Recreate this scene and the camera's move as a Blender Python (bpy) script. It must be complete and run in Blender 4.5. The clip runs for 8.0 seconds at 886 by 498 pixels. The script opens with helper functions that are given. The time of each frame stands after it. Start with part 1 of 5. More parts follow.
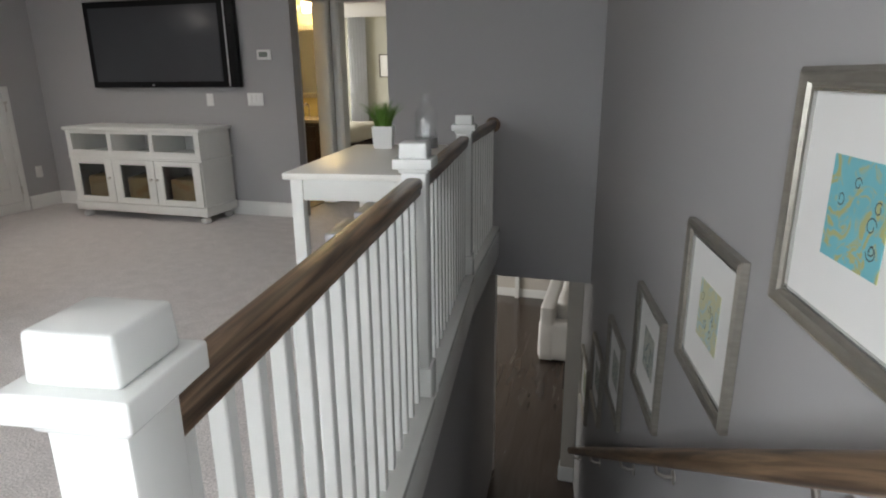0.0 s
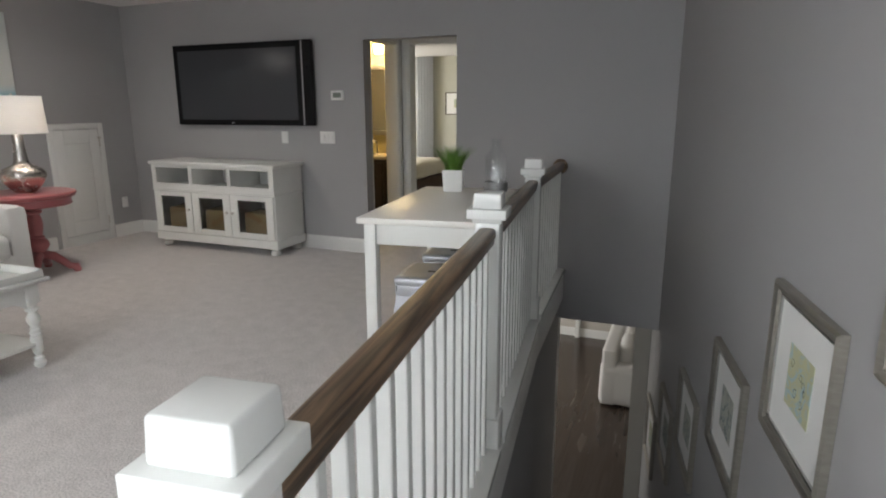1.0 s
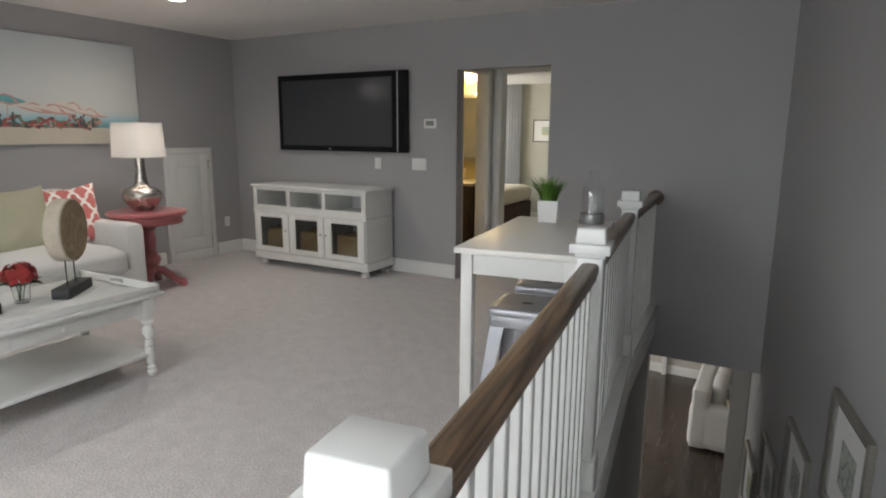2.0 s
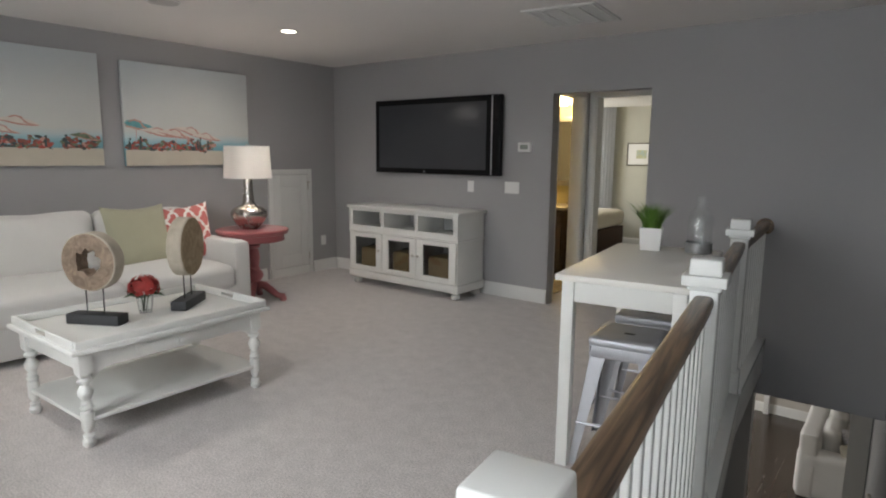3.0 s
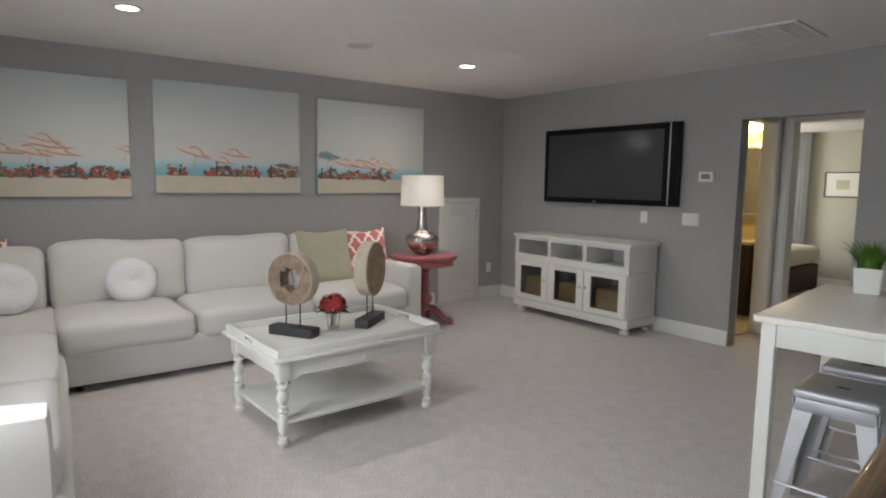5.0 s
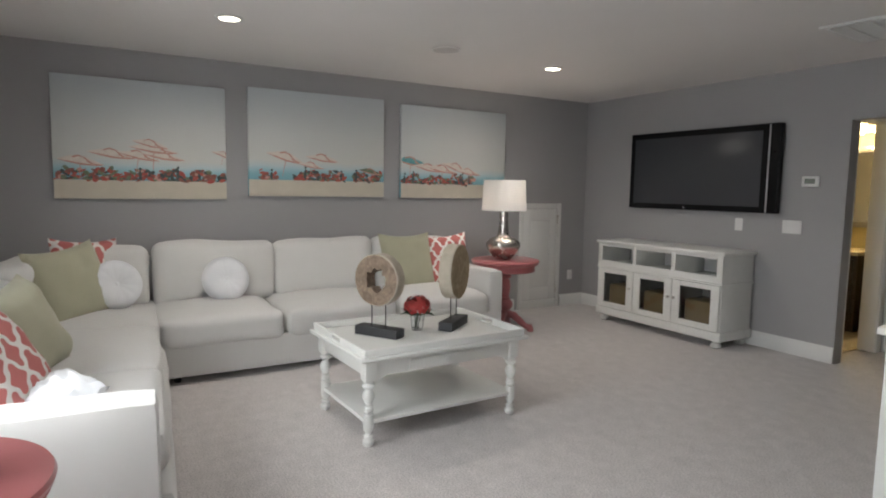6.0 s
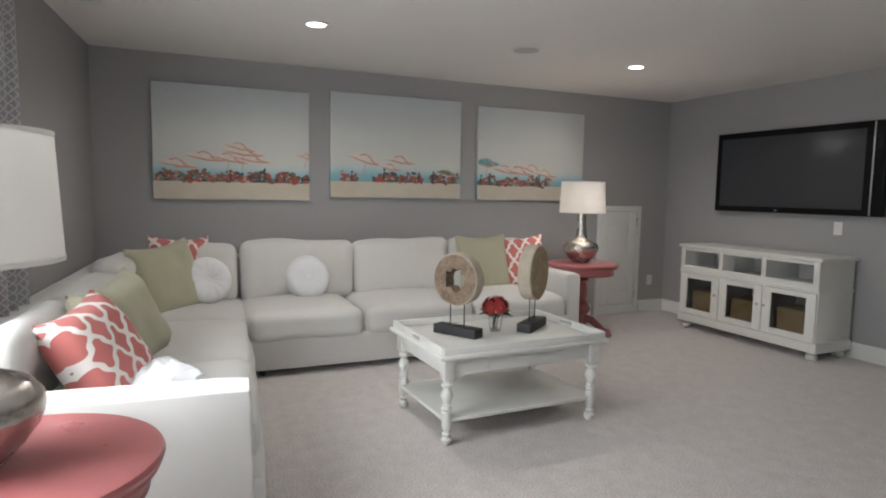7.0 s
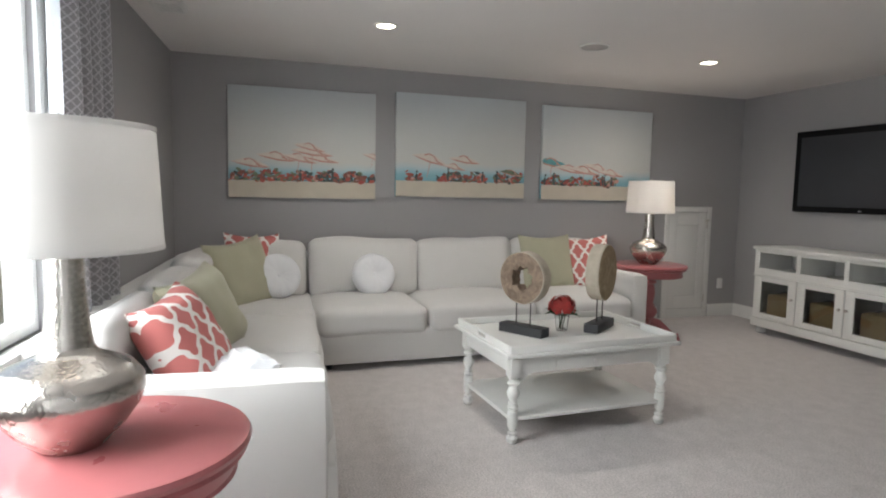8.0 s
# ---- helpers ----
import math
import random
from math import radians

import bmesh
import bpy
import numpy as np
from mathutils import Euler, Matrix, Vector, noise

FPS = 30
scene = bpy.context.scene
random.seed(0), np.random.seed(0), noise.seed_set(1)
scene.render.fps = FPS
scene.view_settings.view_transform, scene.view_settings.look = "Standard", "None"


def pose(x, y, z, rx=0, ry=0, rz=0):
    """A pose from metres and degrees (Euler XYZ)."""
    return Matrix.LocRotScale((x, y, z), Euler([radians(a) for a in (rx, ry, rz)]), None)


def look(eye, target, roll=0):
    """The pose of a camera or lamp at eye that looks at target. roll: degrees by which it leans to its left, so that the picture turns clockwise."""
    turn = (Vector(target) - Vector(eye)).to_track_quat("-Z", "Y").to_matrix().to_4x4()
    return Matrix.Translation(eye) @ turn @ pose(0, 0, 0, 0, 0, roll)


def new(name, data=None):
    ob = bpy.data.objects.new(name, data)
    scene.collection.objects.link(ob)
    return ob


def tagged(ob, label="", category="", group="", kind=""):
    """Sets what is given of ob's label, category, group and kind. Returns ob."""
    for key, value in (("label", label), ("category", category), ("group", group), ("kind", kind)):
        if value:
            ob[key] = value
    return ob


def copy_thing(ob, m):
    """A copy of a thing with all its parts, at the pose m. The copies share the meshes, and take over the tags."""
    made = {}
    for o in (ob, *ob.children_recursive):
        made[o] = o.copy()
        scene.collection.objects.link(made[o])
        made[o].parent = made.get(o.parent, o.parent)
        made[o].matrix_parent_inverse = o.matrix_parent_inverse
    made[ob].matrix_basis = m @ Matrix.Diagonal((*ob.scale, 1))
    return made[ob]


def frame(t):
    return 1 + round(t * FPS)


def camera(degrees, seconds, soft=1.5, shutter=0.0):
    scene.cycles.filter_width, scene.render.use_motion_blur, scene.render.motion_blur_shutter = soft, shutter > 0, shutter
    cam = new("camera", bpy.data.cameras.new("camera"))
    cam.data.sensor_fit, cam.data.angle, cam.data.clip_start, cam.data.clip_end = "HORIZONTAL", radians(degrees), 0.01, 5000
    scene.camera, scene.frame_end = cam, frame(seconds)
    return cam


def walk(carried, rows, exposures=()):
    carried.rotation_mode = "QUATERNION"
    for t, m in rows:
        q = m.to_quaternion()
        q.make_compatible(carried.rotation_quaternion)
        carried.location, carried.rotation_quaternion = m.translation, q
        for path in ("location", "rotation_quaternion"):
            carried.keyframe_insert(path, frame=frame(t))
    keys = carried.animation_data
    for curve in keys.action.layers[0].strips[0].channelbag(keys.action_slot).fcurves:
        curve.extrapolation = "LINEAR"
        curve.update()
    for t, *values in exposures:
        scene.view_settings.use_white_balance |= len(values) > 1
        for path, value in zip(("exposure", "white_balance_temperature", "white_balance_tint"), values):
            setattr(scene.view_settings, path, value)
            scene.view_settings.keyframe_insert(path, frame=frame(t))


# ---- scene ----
cam = camera(72.4, 8.0, soft=2.0)
PATH = [
    (0, (0.808, 0.634, 1.309), (0.257, 2.476, 0.756), -0.5),
    (0.5, (0.778, 0.644, 1.349), (0.144, 2.473, 0.847), -0.3),
    (1, (0.747, 0.635, 1.375), (0.011, 2.439, 0.923), -0.1),
    (1.5, (0.71, 0.621, 1.391), (-0.142, 2.383, 0.982), 0.2),
    (3, (0.6, 0.559, 1.419), (-0.607, 2.124, 1.111), 0.6),
    (3.5, (0.58, 0.545, 1.42), (-0.733, 2.027, 1.137), 0.7),
    (4, (0.557, 0.526, 1.419), (-0.853, 1.92, 1.16), 0.8),
    (4.5, (0.546, 0.503, 1.423), (-0.95, 1.809, 1.187), 0.8),
    (5, (0.529, 0.479, 1.421), (-1.047, 1.69, 1.2), 0.8),
    (6.5, (0.443, 0.416, 1.368), (-1.329, 1.324, 1.177), 1.0),
    (7, (0.438, 0.39, 1.357), (-1.383, 1.196, 1.17), 1.0),
    (7.5, (0.436, 0.363, 1.346), (-1.423, 1.076, 1.161), 1.0),
    (8, (0.431, 0.334, 1.335), (-1.459, 0.964, 1.15), 1.1),
]
walk(cam, [(t, look(eye, target, roll)) for t, eye, target, roll in PATH], exposures=[(0.0, 0.40), (1.5, 0.36), (3.5, 0.30), (8.0, 0.30)])

# ---------------------------------------------------------------- light
world = bpy.data.worlds.new("world")
scene.world = world
world.use_nodes = True
wn = world.node_tree
sky = wn.nodes.new("ShaderNodeTexSky")
sky.sky_type, sky.sun_disc = "NISHITA", False
sky.sun_elevation, sky.sun_rotation = radians(38), radians(200)
wn.nodes["Background"].inputs["Strength"].default_value = 0.12
wn.links.new(sky.outputs[0], wn.nodes["Background"].inputs["Color"])

sun = new("sun", bpy.data.lights.new("sun", "SUN"))
sun.data.energy, sun.data.angle, sun.data.color = 0.6, radians(12), (1.0, 0.96, 0.9)
sun.matrix_world = look((-3, -8, 8), (-2.5, 0, 0))


def area_lamp(name, at, to, w, h, watts, color):
    lamp = new(name, bpy.data.lights.new(name, "AREA"))
    lamp.data.shape, lamp.data.size, lamp.data.size_y = "RECTANGLE", w, h
    lamp.data.energy, lamp.data.color = watts, color
    lamp.matrix_world = look(at, to)
    return lamp


def bulb(name, at, watts, color, size=0.04):
    lamp = new(name, bpy.data.lights.new(name, "POINT"))
    lamp.data.energy, lamp.data.color, lamp.data.shadow_soft_size = watts, color, size
    lamp.location = at
    return lamp


def spot(name, at, watts, color, cone=110, size=0.06):
    lamp = new(name, bpy.data.lights.new(name, "SPOT"))
    lamp.data.energy, lamp.data.color, lamp.data.shadow_soft_size = watts, color, size
    lamp.data.spot_size, lamp.data.spot_blend = radians(cone), 0.8
    lamp.location = at
    return lamp


# ---------------------------------------------------------------- materials
def material(name, color, rough=0.6, metal=0.0, vary=0.06, scale=8.0, bump=0.0, bump_scale=60.0, fine=0.0, island=0.0,
             coat=0.0, sheen=0.0, warp=(1, 1, 1), detail=6.0):
    m = bpy.data.materials.new(name)
    m.use_nodes = True
    nt = m.node_tree
    b = nt.nodes["Principled BSDF"]
    b.inputs["Roughness"].default_value, b.inputs["Metallic"].default_value = rough, metal
    b.inputs["Coat Weight"].default_value, b.inputs["Sheen Weight"].default_value = coat, sheen
    tc = nt.nodes.new("ShaderNodeTexCoord")
    mp = nt.nodes.new("ShaderNodeMapping")
    mp.inputs["Scale"].default_value = warp
    nt.links.new(tc.outputs["Object"], mp.inputs["Vector"])
    big = nt.nodes.new("ShaderNodeTexNoise")
    big.inputs["Scale"].default_value, big.inputs["Detail"].default_value = scale, detail
    nt.links.new(mp.outputs[0], big.inputs["Vector"])
    small = nt.nodes.new("ShaderNodeTexNoise")
    small.inputs["Scale"].default_value, small.inputs["Detail"].default_value = bump_scale, 4.0
    nt.links.new(mp.outputs[0], small.inputs["Vector"])
    mix = nt.nodes.new("ShaderNodeMixRGB")
    mix.inputs[1].default_value = (*[max(0, c * (1 - vary * 2)) for c in color], 1)
    mix.inputs[2].default_value = (*[min(1, c * (1 + vary * 2)) for c in color], 1)
    nt.links.new(big.outputs["Fac"], mix.inputs[0])
    out = mix.outputs[0]
    if fine:
        mul = nt.nodes.new("ShaderNodeMixRGB")
        mul.blend_type = "MULTIPLY"
        mul.inputs[0].default_value = fine
        ramp = nt.nodes.new("ShaderNodeValToRGB")
        ramp.color_ramp.elements[0].position, ramp.color_ramp.elements[1].position = 0.35, 0.62
        nt.links.new(small.outputs["Fac"], ramp.inputs[0])
        nt.links.new(out, mul.inputs[1])
        nt.links.new(ramp.outputs[0], mul.inputs[2])
        out = mul.outputs[0]
    nt.links.new(out, b.inputs["Base Color"])
    rr = nt.nodes.new("ShaderNodeMapRange")
    rr.inputs[3].default_value, rr.inputs[4].default_value = max(0.02, rough - 0.07), min(1, rough + 0.07)
    nt.links.new(big.outputs["Fac"], rr.inputs[0])
    nt.links.new(rr.outputs[0], b.inputs["Roughness"])
    if bump:
        bp = nt.nodes.new("ShaderNodeBump")
        bp.inputs["Strength"].default_value, bp.inputs["Distance"].default_value = bump, 0.004
        nt.links.new(small.outputs["Fac"], bp.inputs["Height"])
        nt.links.new(bp.outputs[0], b.inputs["Normal"])
    return m


def glow(name, color, strength):
    m = bpy.data.materials.new(name)
    m.use_nodes = True
    b = m.node_tree.nodes["Principled BSDF"]
    b.inputs["Base Color"].default_value = (*color, 1)
    b.inputs["Emission Color"].default_value = (*color, 1)
    b.inputs["Emission Strength"].default_value = strength
    return m


def glass(name, color=(1, 1, 1), rough=0.0, ior=1.45):
    m = bpy.data.materials.new(name)
    m.use_nodes = True
    b = m.node_tree.nodes["Principled BSDF"]
    b.inputs["Base Color"].default_value = (*color, 1)
    b.inputs["Transmission Weight"].default_value = 1.0
    b.inputs["Roughness"].default_value, b.inputs["IOR"].default_value = rough, ior
    return m


def thin_glass(name, tint=(0.9, 0.92, 0.92), gloss=0.12):
    m = bpy.data.materials.new(name)
    m.use_nodes = True
    nt = m.node_tree
    nt.nodes.remove(nt.nodes["Principled BSDF"])
    clear, shine, mix = nt.nodes.new("ShaderNodeBsdfTransparent"), nt.nodes.new("ShaderNodeBsdfGlossy"), nt.nodes.new("ShaderNodeMixShader")
    clear.inputs[0].default_value = (*tint, 1)
    shine.inputs["Roughness"].default_value = 0.02
    mix.inputs[0].default_value = gloss
    nt.links.new(clear.outputs[0], mix.inputs[1])
    nt.links.new(shine.outputs[0], mix.inputs[2])
    nt.links.new(mix.outputs[0], nt.nodes["Material Output"].inputs[0])
    return m


def fabric_lattice(name, ground, line, cell, width, rough=0.9, stretch=1.35):
    """A woven lattice of linked ogee shapes, lines of one colour on a ground of another."""
    m = material(name, ground, rough, bump=0.25, bump_scale=420, vary=0.04, sheen=0.1)
    nt = m.node_tree
    b = nt.nodes["Principled BSDF"]
    base = b.inputs["Base Color"].links[0].from_socket
    tc = [n for n in nt.nodes if n.type == "TEX_COORD"][0]
    sep = nt.nodes.new("ShaderNodeSeparateXYZ")
    nt.links.new(tc.outputs["Object"], sep.inputs[0])

    def op(kind, a, c=None):
        n = nt.nodes.new("ShaderNodeMath")
        n.operation = kind
        for i, v in enumerate((a, c)):
            if v is None:
                continue
            if isinstance(v, (int, float)):
                n.inputs[i].default_value = v
            else:
                nt.links.new(v, n.inputs[i])
        return n.outputs[0]
    cu = op("COSINE", op("MULTIPLY", sep.outputs[0], 2 * math.pi / cell))
    cv = op("COSINE", op("MULTIPLY", sep.outputs[1], 2 * math.pi / (cell * stretch)))
    c3 = op("MULTIPLY", op("COSINE", op("MULTIPLY", sep.outputs[1], 6 * math.pi / (cell * stretch))), 0.30)
    total = op("ABSOLUTE", op("ADD", op("ADD", cu, cv), c3))
    line_mask = op("LESS_THAN", total, width)
    mix = nt.nodes.new("ShaderNodeMixRGB")
    nt.links.new(line_mask, mix.inputs[0])
    nt.links.new(base, mix.inputs[1])
    mix.inputs[2].default_value = (*line, 1)
    nt.links.new(mix.outputs[0], b.inputs["Base Color"])
    return m


def wood(name, dark, light, rough=0.35, scale=3.0, along=(6, 0.35, 6), coat=0.2):
    m = material(name, light, rough, bump=0.12, bump_scale=40, coat=coat, warp=along, scale=scale)
    nt = m.node_tree
    mix = [n for n in nt.nodes if n.type == "MIX_RGB"][0]
    mix.inputs[1].default_value, mix.inputs[2].default_value = (*dark, 1), (*light, 1)
    noise_node = [n for n in nt.nodes if n.type == "TEX_NOISE"][0]
    noise_node.inputs["Distortion"].default_value = 1.2
    noise_node.inputs["Detail"].default_value = 10
    ramp = nt.nodes.new("ShaderNodeValToRGB")
    ramp.color_ramp.elements[0].position, ramp.color_ramp.elements[1].position = 0.36, 0.64
    nt.links.new(noise_node.outputs["Fac"], ramp.inputs[0])
    nt.links.new(ramp.outputs[0], mix.inputs[0])
    return m


WALL = material("grey_wall_paint", (0.366, 0.360, 0.362), 0.75, vary=0.015, scale=1.5, bump=0.10, bump_scale=180)
CEIL = material("white_ceiling_paint", (0.78, 0.76, 0.745), 0.85, vary=0.015, scale=2, bump=0.12, bump_scale=140)
TRIM = material("white_trim_paint", (0.72, 0.72, 0.70), 0.38, vary=0.015, scale=5, bump=0.03, bump_scale=40)
POST = material("white_gloss_paint", (0.76, 0.77, 0.75), 0.25, vary=0.012, scale=6, bump=0.03, bump_scale=30)
CARPET = material("beige_cut_pile_carpet", (0.662, 0.618, 0.600), 0.97, vary=0.10, scale=11.0, bump=1.0, bump_scale=115, fine=0.36, sheen=0.25)
RAILWOOD = wood("dark_stained_oak", (0.050, 0.030, 0.018), (0.25, 0.165, 0.100), 0.36, 6.0, (7, 0.30, 7), 0.12)
DARKFLOOR = wood("dark_hardwood", (0.050, 0.036, 0.028), (0.066, 0.049, 0.039), 0.25, 2.0, (5, 0.5, 5))
LINEN = material("off_white_linen", (0.665, 0.655, 0.635), 0.95, vary=0.02, scale=5, bump=0.30, bump_scale=500, sheen=0.3)
SAGE = material("sage_green_fabric", (0.42, 0.41, 0.295), 0.92, vary=0.03, scale=9, bump=0.3, bump_scale=420, sheen=0.2)
WHITECLOTH = material("bright_white_cotton", (0.80, 0.81, 0.83), 0.95, vary=0.02, scale=8, bump=0.35, bump_scale=300, sheen=0.3)
CORAL = fabric_lattice("coral_lattice_fabric", (0.55, 0.17, 0.155), (0.80, 0.76, 0.72), 0.135, 0.56)
CURTAIN = fabric_lattice("grey_lattice_curtain", (0.52, 0.51, 0.525), (0.80, 0.79, 0.81), 0.030, 0.60, stretch=1.4)
SHEER = material("white_curtain_lining", (0.85, 0.87, 0.9), 0.9, vary=0.02, bump=0.2, bump_scale=300)
REDPAINT = material("coral_red_paint", (0.43, 0.140, 0.146), 0.30, vary=0.05, scale=10, bump=0.08, bump_scale=50, coat=0.35)
WHITEPAINT = material("white_furniture_paint", (0.74, 0.74, 0.71), 0.42, vary=0.02, scale=12, bump=0.06, bump_scale=60)
CREAMTOP = material("white_table_lacquer", (0.82, 0.80, 0.75), 0.38, vary=0.02, scale=4, bump=0.02)
BLACK = material("black_gloss_plastic", (0.008, 0.008, 0.009), 0.30, vary=0.05)
BLACK.node_tree.nodes["Principled BSDF"].inputs["Specular IOR Level"].default_value = 0.15
SCREEN = material("dark_screen_glass", (0.042, 0.045, 0.053), 0.32, vary=0.02)
SILVERBAR = material("silver_plastic", (0.45, 0.46, 0.48), 0.3, 0.8)
BLACKBASE = material("charcoal_stone", (0.030, 0.031, 0.034), 0.6, vary=0.15, scale=20, bump=0.2)
IRON = material("dark_iron", (0.03, 0.03, 0.03), 0.45, 0.7)
NICKEL = material("brushed_nickel", (0.56, 0.53, 0.49), 0.36, 1.0, vary=0.06, scale=14)
STEEL = material("galvanised_steel", (0.50, 0.51, 0.54), 0.48, 0.75, vary=0.06, scale=10, bump=0.05)
DISCWOOD = wood("weathered_wood", (0.17, 0.12, 0.085), (0.30, 0.225, 0.165), 0.85, 4.0, (5, 5, 5), 0.0)
PALEWOOD = wood("pale_weathered_wood", (0.30, 0.225, 0.135), (0.44, 0.345, 0.225), 0.85, 3.0, (5, 5, 5), 0.0)
DISCEDGE = material("pale_wood_bark_edge", (0.46, 0.41, 0.33), 0.9, vary=0.15, scale=18, bump=0.5, bump_scale=50)
LEAF = material("artificial_grass", (0.11, 0.23, 0.035), 0.45, vary=0.3, scale=30)
FLOWERLEAF = material("dark_green_leaf", (0.03, 0.07, 0.025), 0.5, vary=0.2, scale=30)
PETAL = material("red_petals", (0.42, 0.040, 0.036), 0.6, vary=0.25, scale=40)
CERAMIC = material("white_ceramic", (0.80, 0.80, 0.78), 0.3, vary=0.01)
WICKER = material("tan_wicker", (0.40, 0.28, 0.14), 0.8, vary=0.3, scale=40, bump=0.9, bump_scale=120)
CABLE = material("black_cable", (0.015, 0.015, 0.015), 0.5)
INNER = material("white_cabinet_inside", (0.55, 0.55, 0.54), 0.6, vary=0.02)
PLATE = material("white_plastic_plate", (0.78, 0.78, 0.76), 0.35, vary=0.01)
LCD = material("grey_display", (0.22, 0.25, 0.22), 0.2)
FRAME = material("pewter_frame", (0.36, 0.34, 0.30), 0.34, 0.75, vary=0.12, scale=18, bump=0.1, warp=(1, 4, 1))
FRAMELIP = material("silver_frame_lip", (0.50, 0.50, 0.48), 0.25, 0.9)
MATBOARD = material("white_mat_board", (0.74, 0.735, 0.72), 0.9, vary=0.01, bump=0.1, bump_scale=300)
PANE = thin_glass("cabinet_glass", (0.72, 0.74, 0.74), 0.08)
WINPANE = thin_glass("window_glass", (0.97, 0.98, 0.98), 0.06)
TUMBLER = glass("tumbler_glass", (0.96, 0.98, 0.98))
JARGLASS = thin_glass("jar_glass", (0.985, 0.99, 0.99), 0.055)
JARBAND = material("grey_jar_band", (0.28, 0.28, 0.28), 0.35, 0.3, vary=0.2, scale=30)
SHADE = bpy.data.materials.new("white_lamp_shade")
SHADE.use_nodes = True
_b = SHADE.node_tree.nodes["Principled BSDF"]
_b.inputs["Base Color"].default_value, _b.inputs["Roughness"].default_value = (0.85, 0.84, 0.82, 1), 0.9
_tr, _mx = SHADE.node_tree.nodes.new("ShaderNodeBsdfTranslucent"), SHADE.node_tree.nodes.new("ShaderNodeMixShader")
_tr.inputs[0].default_value = (0.88, 0.86, 0.83, 1)
_mx.inputs[0].default_value = 0.26
SHADE.node_tree.links.new(_b.outputs[0], _mx.inputs[1])
SHADE.node_tree.links.new(_tr.outputs[0], _mx.inputs[2])
SHADE.node_tree.links.new(_mx.outputs[0], SHADE.node_tree.nodes["Material Output"].inputs[0])
DOWNLIGHT = glow("lit_downlight", (1.0, 0.90, 0.74), 9.0)
BATHGLOW = glow("lit_vanity_lamp", (1.0, 0.80, 0.45), 8.0)
GRILLE = material("grey_grille_and_duct_shade", (0.56, 0.55, 0.54), 0.8, bump=0.4, bump_scale=400)
BATHWALL = material("ochre_wall_paint", (0.42, 0.36, 0.18), 0.8, vary=0.02)
BEDWALL = material("pale_sage_wall_paint", (0.47, 0.465, 0.40), 0.8, vary=0.02)
ESPRESSO = wood("espresso_wood", (0.018, 0.009, 0.006), (0.05, 0.026, 0.018), 0.35, 3.0, (5, 5, 0.5))
STONETOP = material("beige_stone_top", (0.52, 0.46, 0.36), 0.25, vary=0.12, scale=25)
MIRROR = material("mirror_silver", (0.85, 0.85, 0.85), 0.02, 1.0, vary=0.0)
QUILT = material("cream_quilt", (0.66, 0.62, 0.52), 0.95, vary=0.04, bump=0.5, bump_scale=40)
BROWNFABRIC = material("dark_brown_fabric", (0.06, 0.035, 0.025), 0.9, vary=0.1)
LOWERWALL = material("pale_beige_paint", (0.50, 0.47, 0.42), 0.75, vary=0.02)
BACKGREEN = glow("bright_overcast_garden", (0.80, 0.87, 0.90), 0.65)


# ---------------------------------------------------------------- mesh helpers
def mesh_of(bm, name, mat, smooth=True, angle=40):
    bmesh.ops.recalc_face_normals(bm, faces=bm.faces)
    me = bpy.data.meshes.new(name)
    bm.to_mesh(me)
    bm.free()
    if mat:
        me.materials.append(mat)
    if smooth:
        me.shade_smooth()
        me.set_sharp_from_angle(angle=radians(angle))
    return me


def part(name, bm, mat, parent, label="", at=None, smooth=True, angle=40):
    """One bmesh as one mesh object under a thing or a part."""
    ob = new(name, mesh_of(bm, name, mat, smooth, angle))
    ob.parent = parent
    if at is not None:
        ob.matrix_basis = at
    if label:
        tagged(ob, label)
    return ob


def thing(name, m, label, category, group=""):
    ob = new(name)
    ob.empty_display_size = 0.1
    ob.matrix_basis = m
    return tagged(ob, label, category, group)


def solid(name, bm, mat, label, category, m=None, kind="", smooth=True):
    ob = new(name, mesh_of(bm, name, mat, smooth))
    if m is not None:
        ob.matrix_basis = m
    return tagged(ob, label, category, "", kind)


def box(x0, x1, y0, y1, z0, z1, bevel=0.0, seg=2, bm=None):
    own = bmesh.new()
    bmesh.ops.create_cube(own, size=1)
    for v in own.verts:
        v.co = Vector((x0 + (v.co.x + .5) * (x1 - x0), y0 + (v.co.y + .5) * (y1 - y0), z0 + (v.co.z + .5) * (z1 - z0)))
    if bevel:
        bmesh.ops.bevel(own, geom=own.edges[:], offset=bevel, segments=seg, affect="EDGES", profile=0.5)
    if bm is None:
        return own
    return join(bm, own)


def join(bm, other, m=None):
    if m is not None:
        other.transform(m)
    tmp = bpy.data.meshes.new("tmp")
    other.to_mesh(tmp)
    other.free()
    bm.from_mesh(tmp)
    bpy.data.meshes.remove(tmp)
    return bm


